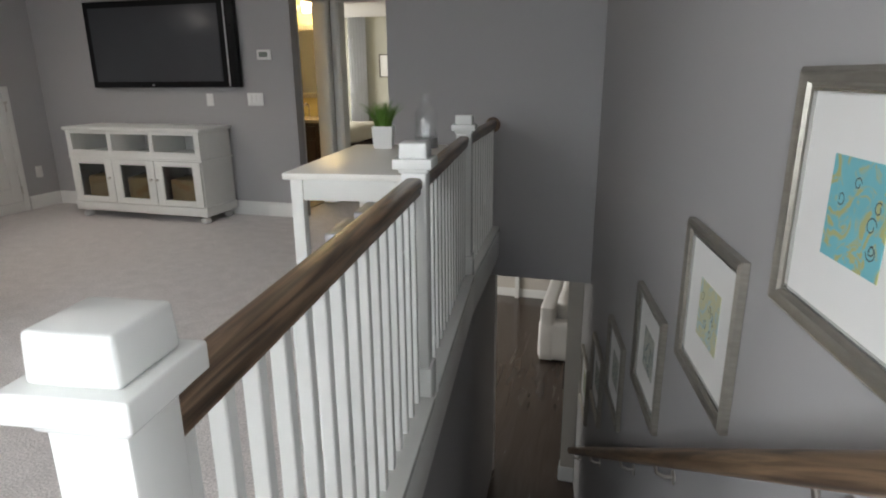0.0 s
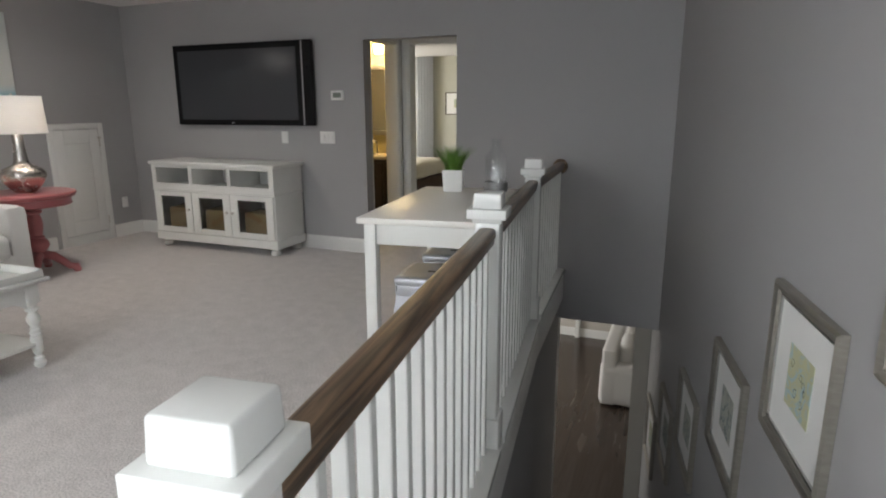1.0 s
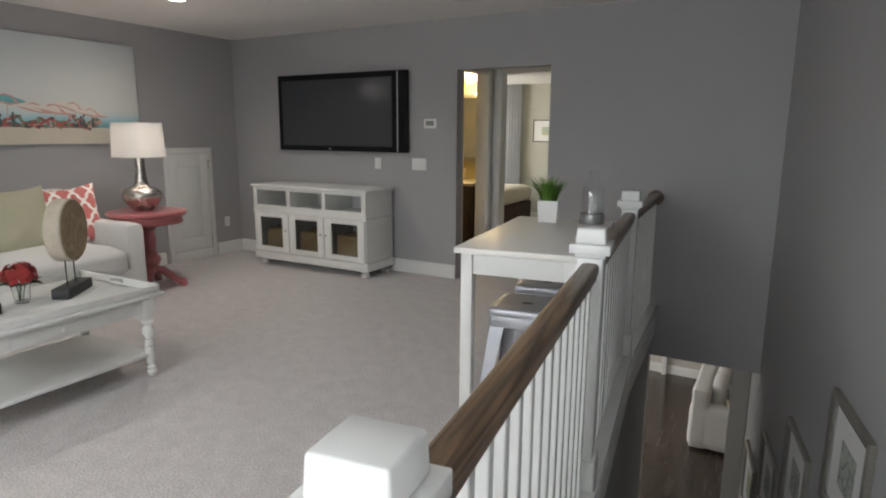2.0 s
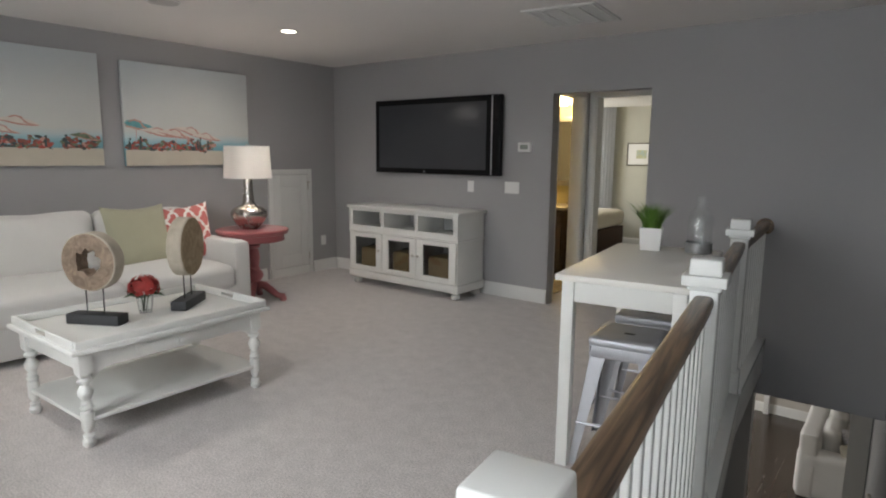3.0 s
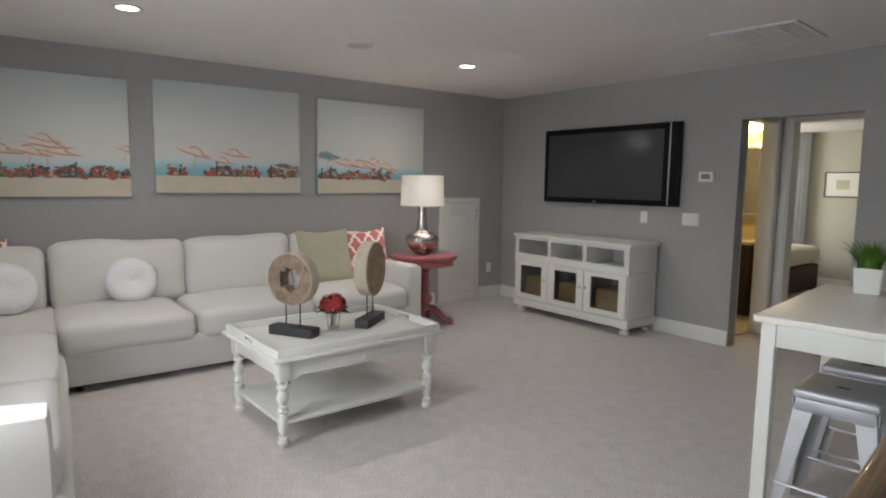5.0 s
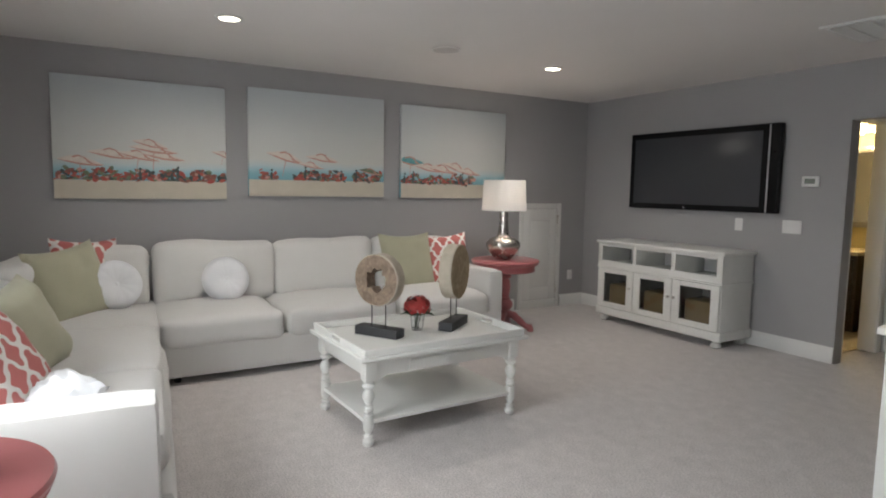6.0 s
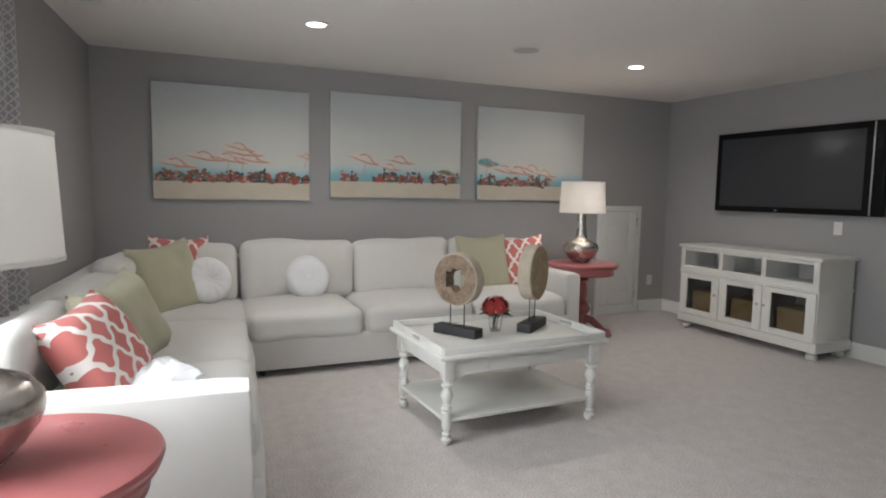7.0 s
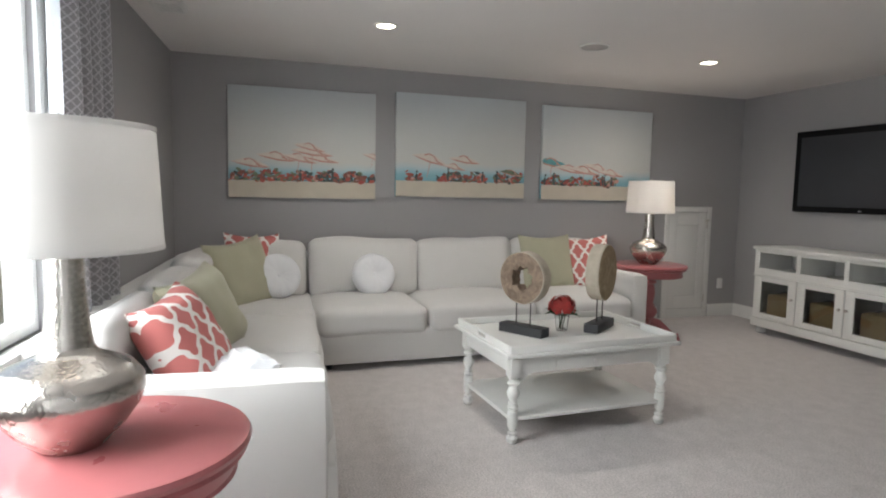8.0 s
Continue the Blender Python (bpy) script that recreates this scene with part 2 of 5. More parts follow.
def lathe(profile, seg=40, bm=None, at=(0, 0, 0)):
    """A turned body from (radius, height) pairs."""
    own = bmesh.new()
    rings = []
    for r, z in profile:
        if r < 1e-5:
            rings.append([own.verts.new((at[0], at[1], at[2] + z))])
        else:
            rings.append([own.verts.new((at[0] + r * math.cos(2 * math.pi * i / seg), at[1] + r * math.sin(2 * math.pi * i / seg), at[2] + z)) for i in range(seg)])
    for a, b in zip(rings, rings[1:]):
        for i in range(seg):
            j = (i + 1) % seg
            if len(a) == 1 and len(b) == 1:
                continue
            if len(a) == 1:
                own.faces.new((a[0], b[j], b[i]))
            elif len(b) == 1:
                own.faces.new((a[i], a[j], b[0]))
            else:
                own.faces.new((a[i], a[j], b[j], b[i]))
    if bm is None:
        return own
    return join(bm, own)


def tube(points, r, seg=10, bm=None, caps=True):
    own = bmesh.new()
    pts = [Vector(p) for p in points]
    rings = []
    for k, p in enumerate(pts):
        d = (pts[min(k + 1, len(pts) - 1)] - pts[max(k - 1, 0)]).normalized()
        side = d.cross(Vector((0, 0, 1)))
        if side.length < 1e-3:
            side = d.cross(Vector((1, 0, 0)))
        side.normalize()
        up = side.cross(d)
        rr = r[k] if isinstance(r, (list, tuple)) else r
        rings.append([own.verts.new(p + rr * (math.cos(2 * math.pi * i / seg) * side + math.sin(2 * math.pi * i / seg) * up)) for i in range(seg)])
    for a, b in zip(rings, rings[1:]):
        for i in range(seg):
            own.faces.new((a[i], a[(i + 1) % seg], b[(i + 1) % seg], b[i]))
    if caps:
        own.faces.new(rings[0])
        own.faces.new(rings[-1])
    if bm is None:
        return own
    return join(bm, own)


def sweep(profile, length, bm=None):
    """A closed (x, z) profile drawn out along +y."""
    own = bmesh.new()
    a = [own.verts.new((x, 0, z)) for x, z in profile]
    b = [own.verts.new((x, length, z)) for x, z in profile]
    for i in range(len(profile)):
        j = (i + 1) % len(profile)
        own.faces.new((a[i], a[j], b[j], b[i]))
    own.faces.new(a)
    own.faces.new(b)
    if bm is None:
        return own
    return join(bm, own)


def soft_block(sx, sy, sz, r, n=12, crown=0.0, wobble=0.0, seed=0):
    """A stuffed block, centred: rounded edges, a crowned top and slightly uneven faces."""
    bm = bmesh.new()
    bmesh.ops.create_cube(bm, size=2)
    bmesh.ops.subdivide_edges(bm, edges=bm.edges[:], cuts=n, use_grid_fill=True)
    half = Vector((sx / 2, sy / 2, sz / 2))
    for v in bm.verts:
        p = Vector([c * h for c, h in zip(v.co, half)])
        inner = Vector([max(-(h - r), min(h - r, c)) for c, h in zip(p, half)])
        d = p - inner
        # squeeze the grid towards the rounded edges
        if d.length > 1e-9:
            d = d.normalized() * min(r, d.length if sum(abs(c) > 1e-9 for c in d) == 1 else r)
        p = inner + d
        u, w = v.co.x, v.co.y
        p.z += crown * (1 - u ** 2) * (1 - w ** 2) * (1 if v.co.z > -0.2 else 0)
        if wobble:
            q = Vector((p.x * 3 + seed * 7.1, p.y * 3, p.z * 3))
            p += wobble * Vector((noise.noise(q), noise.noise(q + Vector((9, 0, 0))), noise.noise(q + Vector((0, 9, 0)))))
        v.co = p
    return bm


def pillow(w, h, t, n=22, seed=0, droop=0.02):
    """A square scatter cushion in the local xy plane, z its thickness."""
    bm = bmesh.new()
    top, bot = {}, {}
    for i in range(n + 1):
        for j in range(n + 1):
            u, v = 2 * i / n - 1, 2 * j / n - 1
            pinch = 1 - 0.07 * (1 - u * u) * abs(v) ** 2 - 0.0
            pinch_x = 1 - 0.06 * (1 - v * v) * abs(u) ** 2
            x, y = u * w / 2 * pinch_x, v * h / 2 * pinch
            f = max(0.0, (1 - u ** 4) * (1 - v ** 4)) ** 0.55
            wr = 0.012 * noise.noise(Vector((u * 2.3 + seed * 5.3, v * 2.3, seed)))
            edge = i in (0, n) or j in (0, n)
            z = t / 2 * f
            top[i, j] = bm.verts.new((x, y, z + (0 if edge else wr)))
            bot[i, j] = top[i, j] if edge else bm.verts.new((x, y, -z + wr))
    for i in range(n):
        for j in range(n):
            bm.faces.new((top[i, j], top[i + 1, j], top[i + 1, j + 1], top[i, j + 1]))
            q = (bot[i, j], bot[i, j + 1], bot[i + 1, j + 1], bot[i + 1, j])
            if len(set(q)) == 4 and bm.faces.get(q) is None:
                bm.faces.new(q)
    for v in bm.verts:
        v.co.y -= droop * (1 - (2 * v.co.x / w) ** 2) * (v.co.y / h + 0.5)
    return bm


# ---------------------------------------------------------------- the shell of the room
CEILING, LOWER = 2.44, -2.75
WINDOW_ANGLE = -4.6
WINDOW_WALL = pose(-5.06, -0.20, 0, 0, 0, WINDOW_ANGLE)       # local x runs along the wall
STAIR_WALL = pose(0.611, 5.70, 0, 0, 0, 9.1)                 # local y runs along the wall, towards the far end
RAIL = pose(0.29, 1.10, 0, 0, 0, 7.9)                         # local y runs along the banister


def slab(name, corners, z0, z1, mat, label, category):
    bm = bmesh.new()
    lo = [bm.verts.new((x, y, z0)) for x, y in corners]
    hi = [bm.verts.new((x, y, z1)) for x, y in corners]
    n = len(corners)
    for i in range(n):
        bm.faces.new((lo[i], lo[(i + 1) % n], hi[(i + 1) % n], hi[i]))
    bm.faces.new(lo)
    bm.faces.new(hi)
    return solid(name, bm, mat, label, category, kind="structure", smooth=False)


def wall(name, length, z0, z1, holes, m, mat, label, thick=0.12, y0=0.0):
    """A wall along local x with openings (x0, x1, z0, z1) right through it; its face is at local y0."""
    xs = sorted({0.0, length, *[h[0] for h in holes], *[h[1] for h in holes]})
    zs = sorted({z0, z1, *[h[2] for h in holes], *[h[3] for h in holes]})

    def is_open(a, b):
        return any(h[0] - 1e-6 <= a <= h[1] + 1e-6 and h[2] - 1e-6 <= b <= h[3] + 1e-6 for h in holes)
    bm = bmesh.new()
    grid = {}

    def vert(x, y, z):
        key = (round(x, 5), round(y, 5), round(z, 5))
        if key not in grid:
            grid[key] = bm.verts.new(key)
        return grid[key]
    cells = {}
    for i in range(len(xs) - 1):
        for j in range(len(zs) - 1):
            cells[i, j] = not is_open((xs[i] + xs[i + 1]) / 2, (zs[j] + zs[j + 1]) / 2)
    for (i, j), full in cells.items():
        if not full:
            continue
        a, b, c, d = xs[i], xs[i + 1], zs[j], zs[j + 1]
        for y in (y0, y0 + thick):
            bm.faces.new([vert(a, y, c), vert(b, y, c), vert(b, y, d), vert(a, y, d)])
        for (di, dj), (p, q) in {(-1, 0): ((a, c), (a, d)), (1, 0): ((b, c), (b, d)), (0, -1): ((a, c), (b, c)), (0, 1): ((a, d), (b, d))}.items():
            if not cells.get((i + di, j + dj), False):
                bm.faces.new([vert(p[0], y0, p[1]), vert(q[0], y0, q[1]), vert(q[0], y0 + thick, q[1]), vert(p[0], y0 + thick, p[1])])
    return solid(name, bm, mat, label, "wall", m, "structure", smooth=False)


def stair_x(y, z=0):
    """Face of the stair wall at a given y."""
    return 0.611 - (y - 5.70) * math.tan(radians(9.1))


def rail_x(y):
    if y < 4.38:
        return 0.29 - (y - 1.10) * math.tan(radians(7.9))
    return -0.163 + (y - 4.38) * (-0.26 + 0.163) / (5.70 - 4.38)


# the carpeted floor, cut away for the stairs
edge = 0.055
slab("floor", [(-5.06, -0.20), (-5.06, 5.70), (rail_x(5.7) + edge, 5.70), (rail_x(4.38) + edge, 4.38), (rail_x(1.22) + edge, 1.22),
               (stair_x(1.22), 1.22), (stair_x(-0.85), -0.85)], -0.28, 0.0, CARPET, "beige cut-pile carpet over the whole loft floor", "floor")
slab("ceiling", [(-5.2, -0.9), (-5.2, 5.82), (2.2, 5.82), (2.2, -0.9)], CEILING, CEILING + 0.15, CEIL, "plain white painted ceiling", "ceiling")
# art wall (local x runs from the far corner towards the window)
wall("wall_art", 6.05, 0, CEILING, [], pose(-5.06, 5.82, 0, 0, 0, -90) @ pose(0, -0.12, 0), WALL, "grey painted wall behind the corner sofa")
# television wall with the plain opening to the passage; it runs on down the stairwell
wall("wall_tv", 7.2, -0.42, CEILING, [(2.96, 3.87, -0.42, 1.985)], pose(-5.06, 5.70, 0), WALL, "grey painted wall with a plain doorway opening")
# window wall
WIN_X0, WIN_X1, WIN_Z0, WIN_Z1 = 2.74, 4.50, 0.76, 2.14
WIN2_X0, WIN2_X1 = 5.30, 6.85
wall("wall_window", 7.4, 0, CEILING, [(WIN_X0, WIN_X1, WIN_Z0, WIN_Z1), (WIN2_X0, WIN2_X1, WIN_Z0, WIN_Z1)], WINDOW_WALL, WALL, "grey painted wall with a bright window", thick=-0.14)
# stair wall, from under the floor to the ceiling
wall("wall_stair", 7.5, LOWER, CEILING, [], STAIR_WALL @ pose(0, 0.45, 0, 0, 0, -90), WALL, "tall grey painted wall along the stairs", thick=0.12)
# closing wall of the stairwell under the banister
wall("wall_stairwell", 3.22, LOWER, -0.02, [], RAIL @ pose(0.05, 0.12, 0, 0, 0, 90), WALL, "grey painted stairwell wall under the banister", thick=0.10)
far_len = (Vector((rail_x(5.7), 5.7)) - Vector((rail_x(4.38), 4.38))).length
FAR_ANGLE = math.degrees(math.atan2(0.097, 1.32))
RAIL_FAR = pose(rail_x(4.38), 4.38, 0, 0, 0, FAR_ANGLE)
wall("wall_stairwell_far", far_len + 0.44, LOWER, -0.02, [], RAIL_FAR @ pose(-0.01, 0, 0, 0, 0, 90), WALL, "grey painted end of the stairwell wall", thick=0.10)
wall("wall_landing", 1.4, LOWER, -0.28, [], pose(0.25, 1.22, 0), WALL, "grey wall under the landing", thick=-0.1)

# baseboards
def baseboard(name, length, m, h=0.135, label="white painted baseboard"):
    prof = [(0, 0), (0.016, 0), (0.016, h - 0.03), (0.012, h - 0.018), (0.007, h - 0.006), (0.004, h), (0, h)]
    bm = sweep(prof, length)
    return solid(name, bm, TRIM, label, "baseboard", m, "structure")


baseboard("baseboard", 1.03, pose(-5.06, 3.62, 0))
baseboard("baseboard", 0.37, pose(-5.06, 5.33, 0))
baseboard("baseboard", 2.94, pose(-2.10, 5.70, 0, 0, 0, 90) @ Matrix.Scale(-1, 4, (1, 0, 0)))
baseboard("baseboard", 0.84, pose(-0.34, 5.70, 0, 0, 0, 90) @ Matrix.Scale(-1, 4, (1, 0, 0)))
baseboard("baseboard", 0.70, WINDOW_WALL @ pose(6.4, 0, 0, 0, 0, 90))

# stairs
RISERS, RISE, GOING = 15, 2.75 / 15, 0.265
for k in range(RISERS - 1):
    y = 1.22 + k * GOING
    z = -(k + 1) * RISE
    bm = bmesh.new()
    pts = [(rail_x(y) + 0.06, y), (stair_x(y) - 0.003, y), (stair_x(y + GOING + .02) - 0.003, y + GOING + 0.02), (rail_x(y + GOING + .02) + 0.06, y + GOING + 0.02)]
    lo = [bm.verts.new((a, b, z - RISE)) for a, b in pts]
    hi = [bm.verts.new((a, b, z)) for a, b in pts]
    for i in range(4):
        bm.faces.new((lo[i], lo[(i + 1) % 4], hi[(i + 1) % 4], hi[i]))
    bm.faces.new(lo)
    bm.faces.new(hi)
    tagged(solid("stair_step", bm, CARPET, "carpeted stair step going down beside the banister", "stair step", smooth=False), group="flight of stairs", kind="structure")

# ---- lower storey seen through the stairwell
slab("lower_floor", [(-4, 1.2), (-4, 11.6), (3.2, 11.6), (3.2, 1.2)], LOWER - 0.1, LOWER, DARKFLOOR, "dark brown hardwood floor of the lower room", "floor")
slab("lower_ceiling", [(-4, 5.83), (-4, 11.6), (3.2, 11.6), (3.2, 5.83)], -0.33, -0.29, CEIL, "white ceiling of the lower room", "ceiling")
wall("wall_lower_back", 7.2, LOWER, -0.33, [], pose(-4, 11.4, 0), LOWERWALL, "pale wall at the far side of the lower room")
wall("wall_lower_left", 5.4, LOWER, -0.33, [(1.2, 3.6, -1.9, -0.6)], pose(-3.9, 6.0, 0, 0, 0, 90), LOWERWALL, "pale wall of the lower room with a window")
wall("wall_lower_right", 5.3, LOWER, -0.33, [], pose(2.9, 11.4, 0, 0, 0, -90), LOWERWALL, "pale side wall of the lower room")
wall("wall_lower_front", 3.40, LOWER, -0.33, [], pose(-3.9, 6.16, 0), LOWERWALL, "pale return wall beside the foot of the stairs")
wall("wall_lower_jamb", 2.55, LOWER, -0.33, [], pose(stair_x(6.14) - 0.14, 6.145, 0), LOWERWALL, "pale beige corner beside the stair opening", thick=0.14)
wall("wall_lower_header", 0.98, -0.46, -0.28, [], pose(-0.46, 6.15, 0), LOWERWALL, "header over the opening at the foot of the stairs", thick=0.13)
slab("soffit", [(-0.5, 5.82), (-0.5, 6.16), (0.62, 6.16), (0.62, 5.82)], -0.42, -0.38, WALL, "grey soffit over the foot of the stairs", "soffit")
baseboard("baseboard", 6.6, pose(2.6, 11.40, LOWER, 0, 0, 90) @ Matrix.Scale(-1, 4, (1, 0, 0)), 0.16)
baseboard("baseboard", 0.15, pose(stair_x(6.14) - 0.0, 6.145, LOWER, 0, 0, 90) @ Matrix.Scale(-1, 4, (1, 0, 0)), 0.16)
baseboard("baseboard", 0.14, pose(stair_x(6.14) - 0.14, 6.285, LOWER, 0, 0, 180), 0.16)
tagged(solid("trim", box(-0.98, -0.90, 11.30, 11.385, LOWER, LOWER + 2.1, 0.004), TRIM, "white painted door casing at the far lower wall", "trim"), kind="structure")
# white corner trim at the end of the stairwell wall
tagged(solid("trim", box(rail_x(5.7) - 0.14, rail_x(5.7) - 0.03, 6.10, 6.158, LOWER, -0.42, 0.004), TRIM, "pale painted corner trim at the foot of the stairs", "trim"), kind="structure")

# ---- passage, bathroom and bedroom behind the opening
slab("passage_floor", [(-4.9, 5.83), (-4.9, 10.6), (0.3, 10.6), (0.3, 5.83), (-1.2, 5.83), (-1.2, 5.702), (-2.09, 5.702), (-2.09, 5.83)], -0.28, -0.004, CARPET, "beige carpet running on into the bedroom", "floor")
slab("passage_ceiling", [(-5.0, 5.82), (-5.0, 10.7), (0.6, 10.7), (0.6, 5.82)], 2.44, 2.56, CEIL, "white ceiling over passage and bedroom", "ceiling")
slab("bedroom_ceiling", [(-4.3, 6.66), (-4.3, 10.0), (0.2, 10.0), (0.2, 6.66)], 2.19, 2.24, CEIL, "white bedroom ceiling, a little lower than the loft", "ceiling")
wall("wall_passage_left", 0.72, 0, CEILING, [(0.0, 0.60, 0, 2.02)], pose(-2.12, 5.82, 0, 0, 0, 90), LOWERWALL, "pale passage wall with the bathroom doorway")
wall("wall_passage_right", 0.72, 0, CEILING, [], pose(-1.10, 6.54, 0, 0, 0, -90), LOWERWALL, "pale passage wall")
wall("wall_bedroom_door", 4.0, 0, CEILING, [(0.20, 1.02, 0, 2.03)], pose(-2.24, 6.54, 0), LOWERWALL, "pale wall with the bedroom doorway")
wall("wall_bedroom_back", 4.6, 0, CEILING, [], pose(-4.4, 10.0, 0), BEDWALL, "pale sage bedroom wall")
wall("wall_bedroom_left", 3.4, 0, CEILING, [(1.6, 2.9, 0.9, 2.1)], pose(-4.3, 6.6, 0, 0, 0, 90), BEDWALL, "pale sage bedroom wall with a window")
wall("wall_bedroom_right", 3.5, 0, CEILING, [], pose(0.2, 10.0, 0, 0, 0, -90), BEDWALL, "pale sage bedroom side wall")
wall("wall_bath_back", 1.78, 0, CEILING, [], pose(-4.3, 7.55, 0), BATHWALL, "ochre bathroom wall", thick=0.1)
wall("wall_bath_left", 1.8, 0, CEILING, [], pose(-4.3, 5.82, 0, 0, 0, 90), BATHWALL, "ochre bathroom side wall", thick=0.1)
wall("wall_bath_right", 0.97, 0, CEILING, [], pose(-2.245, 6.655, 0, 0, 0, 110), BATHWALL, "ochre bathroom wall beside the vanity", thick=-0.02)
tagged(solid("tile_floor", box(-4.3, -2.24, 5.83, 7.55, 0.0, 0.012), STONETOP, "beige tiled bathroom floor", "floor"), kind="structure")


def door_casing(name, width, height, m, label):
    prof_w, t = 0.075, 0.018
    bm = box(-prof_w, 0, -t, 0, 0, height + prof_w, 0.004)
    box(width, width + prof_w, -t, 0, 0, height + prof_w, 0.004, bm=bm)
    box(0.001, width - 0.001, -t, 0, height, height + prof_w, 0.004, bm=bm)
    box(0.0, 0.015, -0.01, 0.13, 0, height, 0.002, bm=bm)
    box(width - 0.015, width, -0.01, 0.13, 0, height, 0.002, bm=bm)
    box(0.016, width - 0.016, -0.01, 0.13, height - 0.015, height, 0.002, bm=bm)
    return solid(name, bm, TRIM, label, "door frame", m, "structure")


door_casing("door_1", 0.82, 2.03, pose(-2.04, 6.54, 0), "white painted casing of the open bedroom doorway")
door_casing("door_2", 0.57, 2.02, pose(-2.12, 5.845, 0, 0, 0, 90), "white painted casing of the open bathroom doorway")

# ---- window with frame, sash bars and panes
def window(name, x0, x1, label):
    w, h = x1 - x0, WIN_Z1 - WIN_Z0
    win = thing(name, WINDOW_WALL @ pose(x0, 0, WIN_Z0), label, "window")
    tagged(win, kind="structure")
    frame_bm = box(-0.08, 0.0, 0.0, 0.018, -0.08, h + 0.08, 0.003)
    box(w, w + 0.08, 0, 0.018, -0.08, h + 0.08, 0.003, bm=frame_bm)
    box(0, w, 0, 0.018, h, h + 0.08, 0.003, bm=frame_bm)
    for a in (0.0, w / 2 - 0.045, w - 0.045):
        box(a, a + (0.09 if 0 < a < w - 0.1 else 0.045), -0.11, -0.02, 0, h, 0.003, bm=frame_bm)
    box(0, w, -0.109, -0.021, 0, 0.045, 0.003, bm=frame_bm)
    box(0, w, -0.109, -0.021, h - 0.045, h, 0.003, bm=frame_bm)
    box(0, w, -0.09, -0.05, h / 2 - 0.025, h / 2 + 0.025, 0.003, bm=frame_bm)
    part("window_frame", frame_bm, TRIM, win)
    part("window_sill", box(-0.10, w + 0.10, -0.02, 0.06, -0.03, 0.0, 0.005), TRIM, win)
    for a, b in ((0.045, w / 2 - 0.045), (w / 2 + 0.045, w - 0.045)):
        for c, d in ((0.045, h / 2 - 0.025), (h / 2 + 0.025, h - 0.045)):
            p = part("pane", box(a, b, -0.075, -0.071, c, d), WINPANE, win)
            p.visible_shadow = False


window("window_1", WIN_X0, WIN_X1, "white framed double window letting in bright daylight")
window("window_2", WIN2_X0, WIN2_X1, "white framed double window over the stair landing")
back = solid("backdrop", box(-9, 7, -7.05, -7, -3, 7), BACKGREEN, "bright pale daylight outside the window", "backdrop", kind="structure")


# ---------------------------------------------------------------- banister
def newel(m, label):
    post = thing("newel_post", m, label, "newel post", "banister newels")
    part("shaft", box(-0.047, 0.047, -0.047, 0.047, 0.0, 0.967, 0.004), POST, post)
    bm = box(-0.060, 0.060, -0.060, 0.060, 0.0, 0.16, 0.006)
    part("base", bm, POST, post)
    bm = box(-0.057, 0.057, -0.057, 0.057, 0.957, 0.978, 0.008, 3)
    box(-0.074, 0.074, -0.074, 0.074, 0.975, 1.012, 0.004, 3, bm=bm)
    part("collar", bm, POST, post)
    cap = box(-0.054, 0.054, -0.054, 0.054, 1.011, 1.070, 0.007, 3)
    for v in cap.verts:
        if v.co.z > 1.06:
            v.co.x *= 0.96
            v.co.y *= 0.96
    part("cap", cap, POST, post)
    return post


def rail_profile():
    pts = []
    for a in range(0, 181, 10):
        c, d = math.cos(radians(a)), math.sin(radians(a))
        pts.append((math.copysign(0.034 * abs(c) ** 0.6, c), 0.915 + 0.026 * d ** 0.55))
    pts += [(-0.034, 0.905), (-0.028, 0.897), (-0.028, 0.880), (-0.022, 0.872), (0.022, 0.872), (0.028, 0.880), (0.028, 0.897), (0.034, 0.905)]
    return pts


def banister_section(m, length, label, count, tail=0.0):
    sec = thing("banister", m, label, "banister", "banister sections")
    part("handrail", sweep(rail_profile(), length), RAILWOOD, sec, "dark stained oak handrail", angle=50)
    part("bottom_rail", box(-0.075, 0.072, -0.0, length, 0.002, 0.035, 0.004), POST, sec)
    for i in range(count):
        y = (i + 0.5 + tail) * length / (count + 2 * tail)
        part("baluster", box(-0.016, 0.016, y - 0.016, y + 0.016, 0.034, 0.874, 0.003, 1), POST, sec)
    return sec


P1, P2, P3 = 0.0, 1.715, 3.31
newel(RAIL @ pose(0, P1, 0), "thick white newel post with a square cap at the stair head")
newel(RAIL @ pose(0, P2, 0), "white newel post with a stepped square cap beside the desk")
newel(RAIL @ pose(0, P3, 0), "white newel post with a stepped square cap near the wall")
banister_section(RAIL @ pose(0, P1 + 0.047, 0), P2 - P1 - 0.094, "dark oak handrail on white square balusters", 15)
banister_section(RAIL @ pose(0, P2 + 0.047, 0), P3 - P2 - 0.094, "dark oak handrail on white square balusters beside the desk", 14)
last = banister_section(RAIL_FAR @ pose(0, 0.047, 0), far_len - 0.062, "dark oak handrail on white balusters ending at the wall", 11)
ros = lathe([(0, 0), (0.062, 0), (0.062, 0.006), (0.052, 0.015), (0.0, 0.016)], 32)
part("rosette", ros, RAILWOOD, last, "round dark oak wall rosette", pose(0, far_len - 0.047, 0.905, 90, 0, 0))
tagged(solid("skirt_board", box(0.052, 0.066, 0.05, 3.36, -0.24, 0.0, 0.003), TRIM, "white painted skirt board along the stairwell edge", "trim", RAIL), kind="structure")
tagged(solid("skirt_board", box(0.052, 0.066, 0.0, far_len, -0.24, 0.0, 0.003), TRIM, "white painted skirt board near the end wall", "trim", RAIL_FAR), kind="structure")

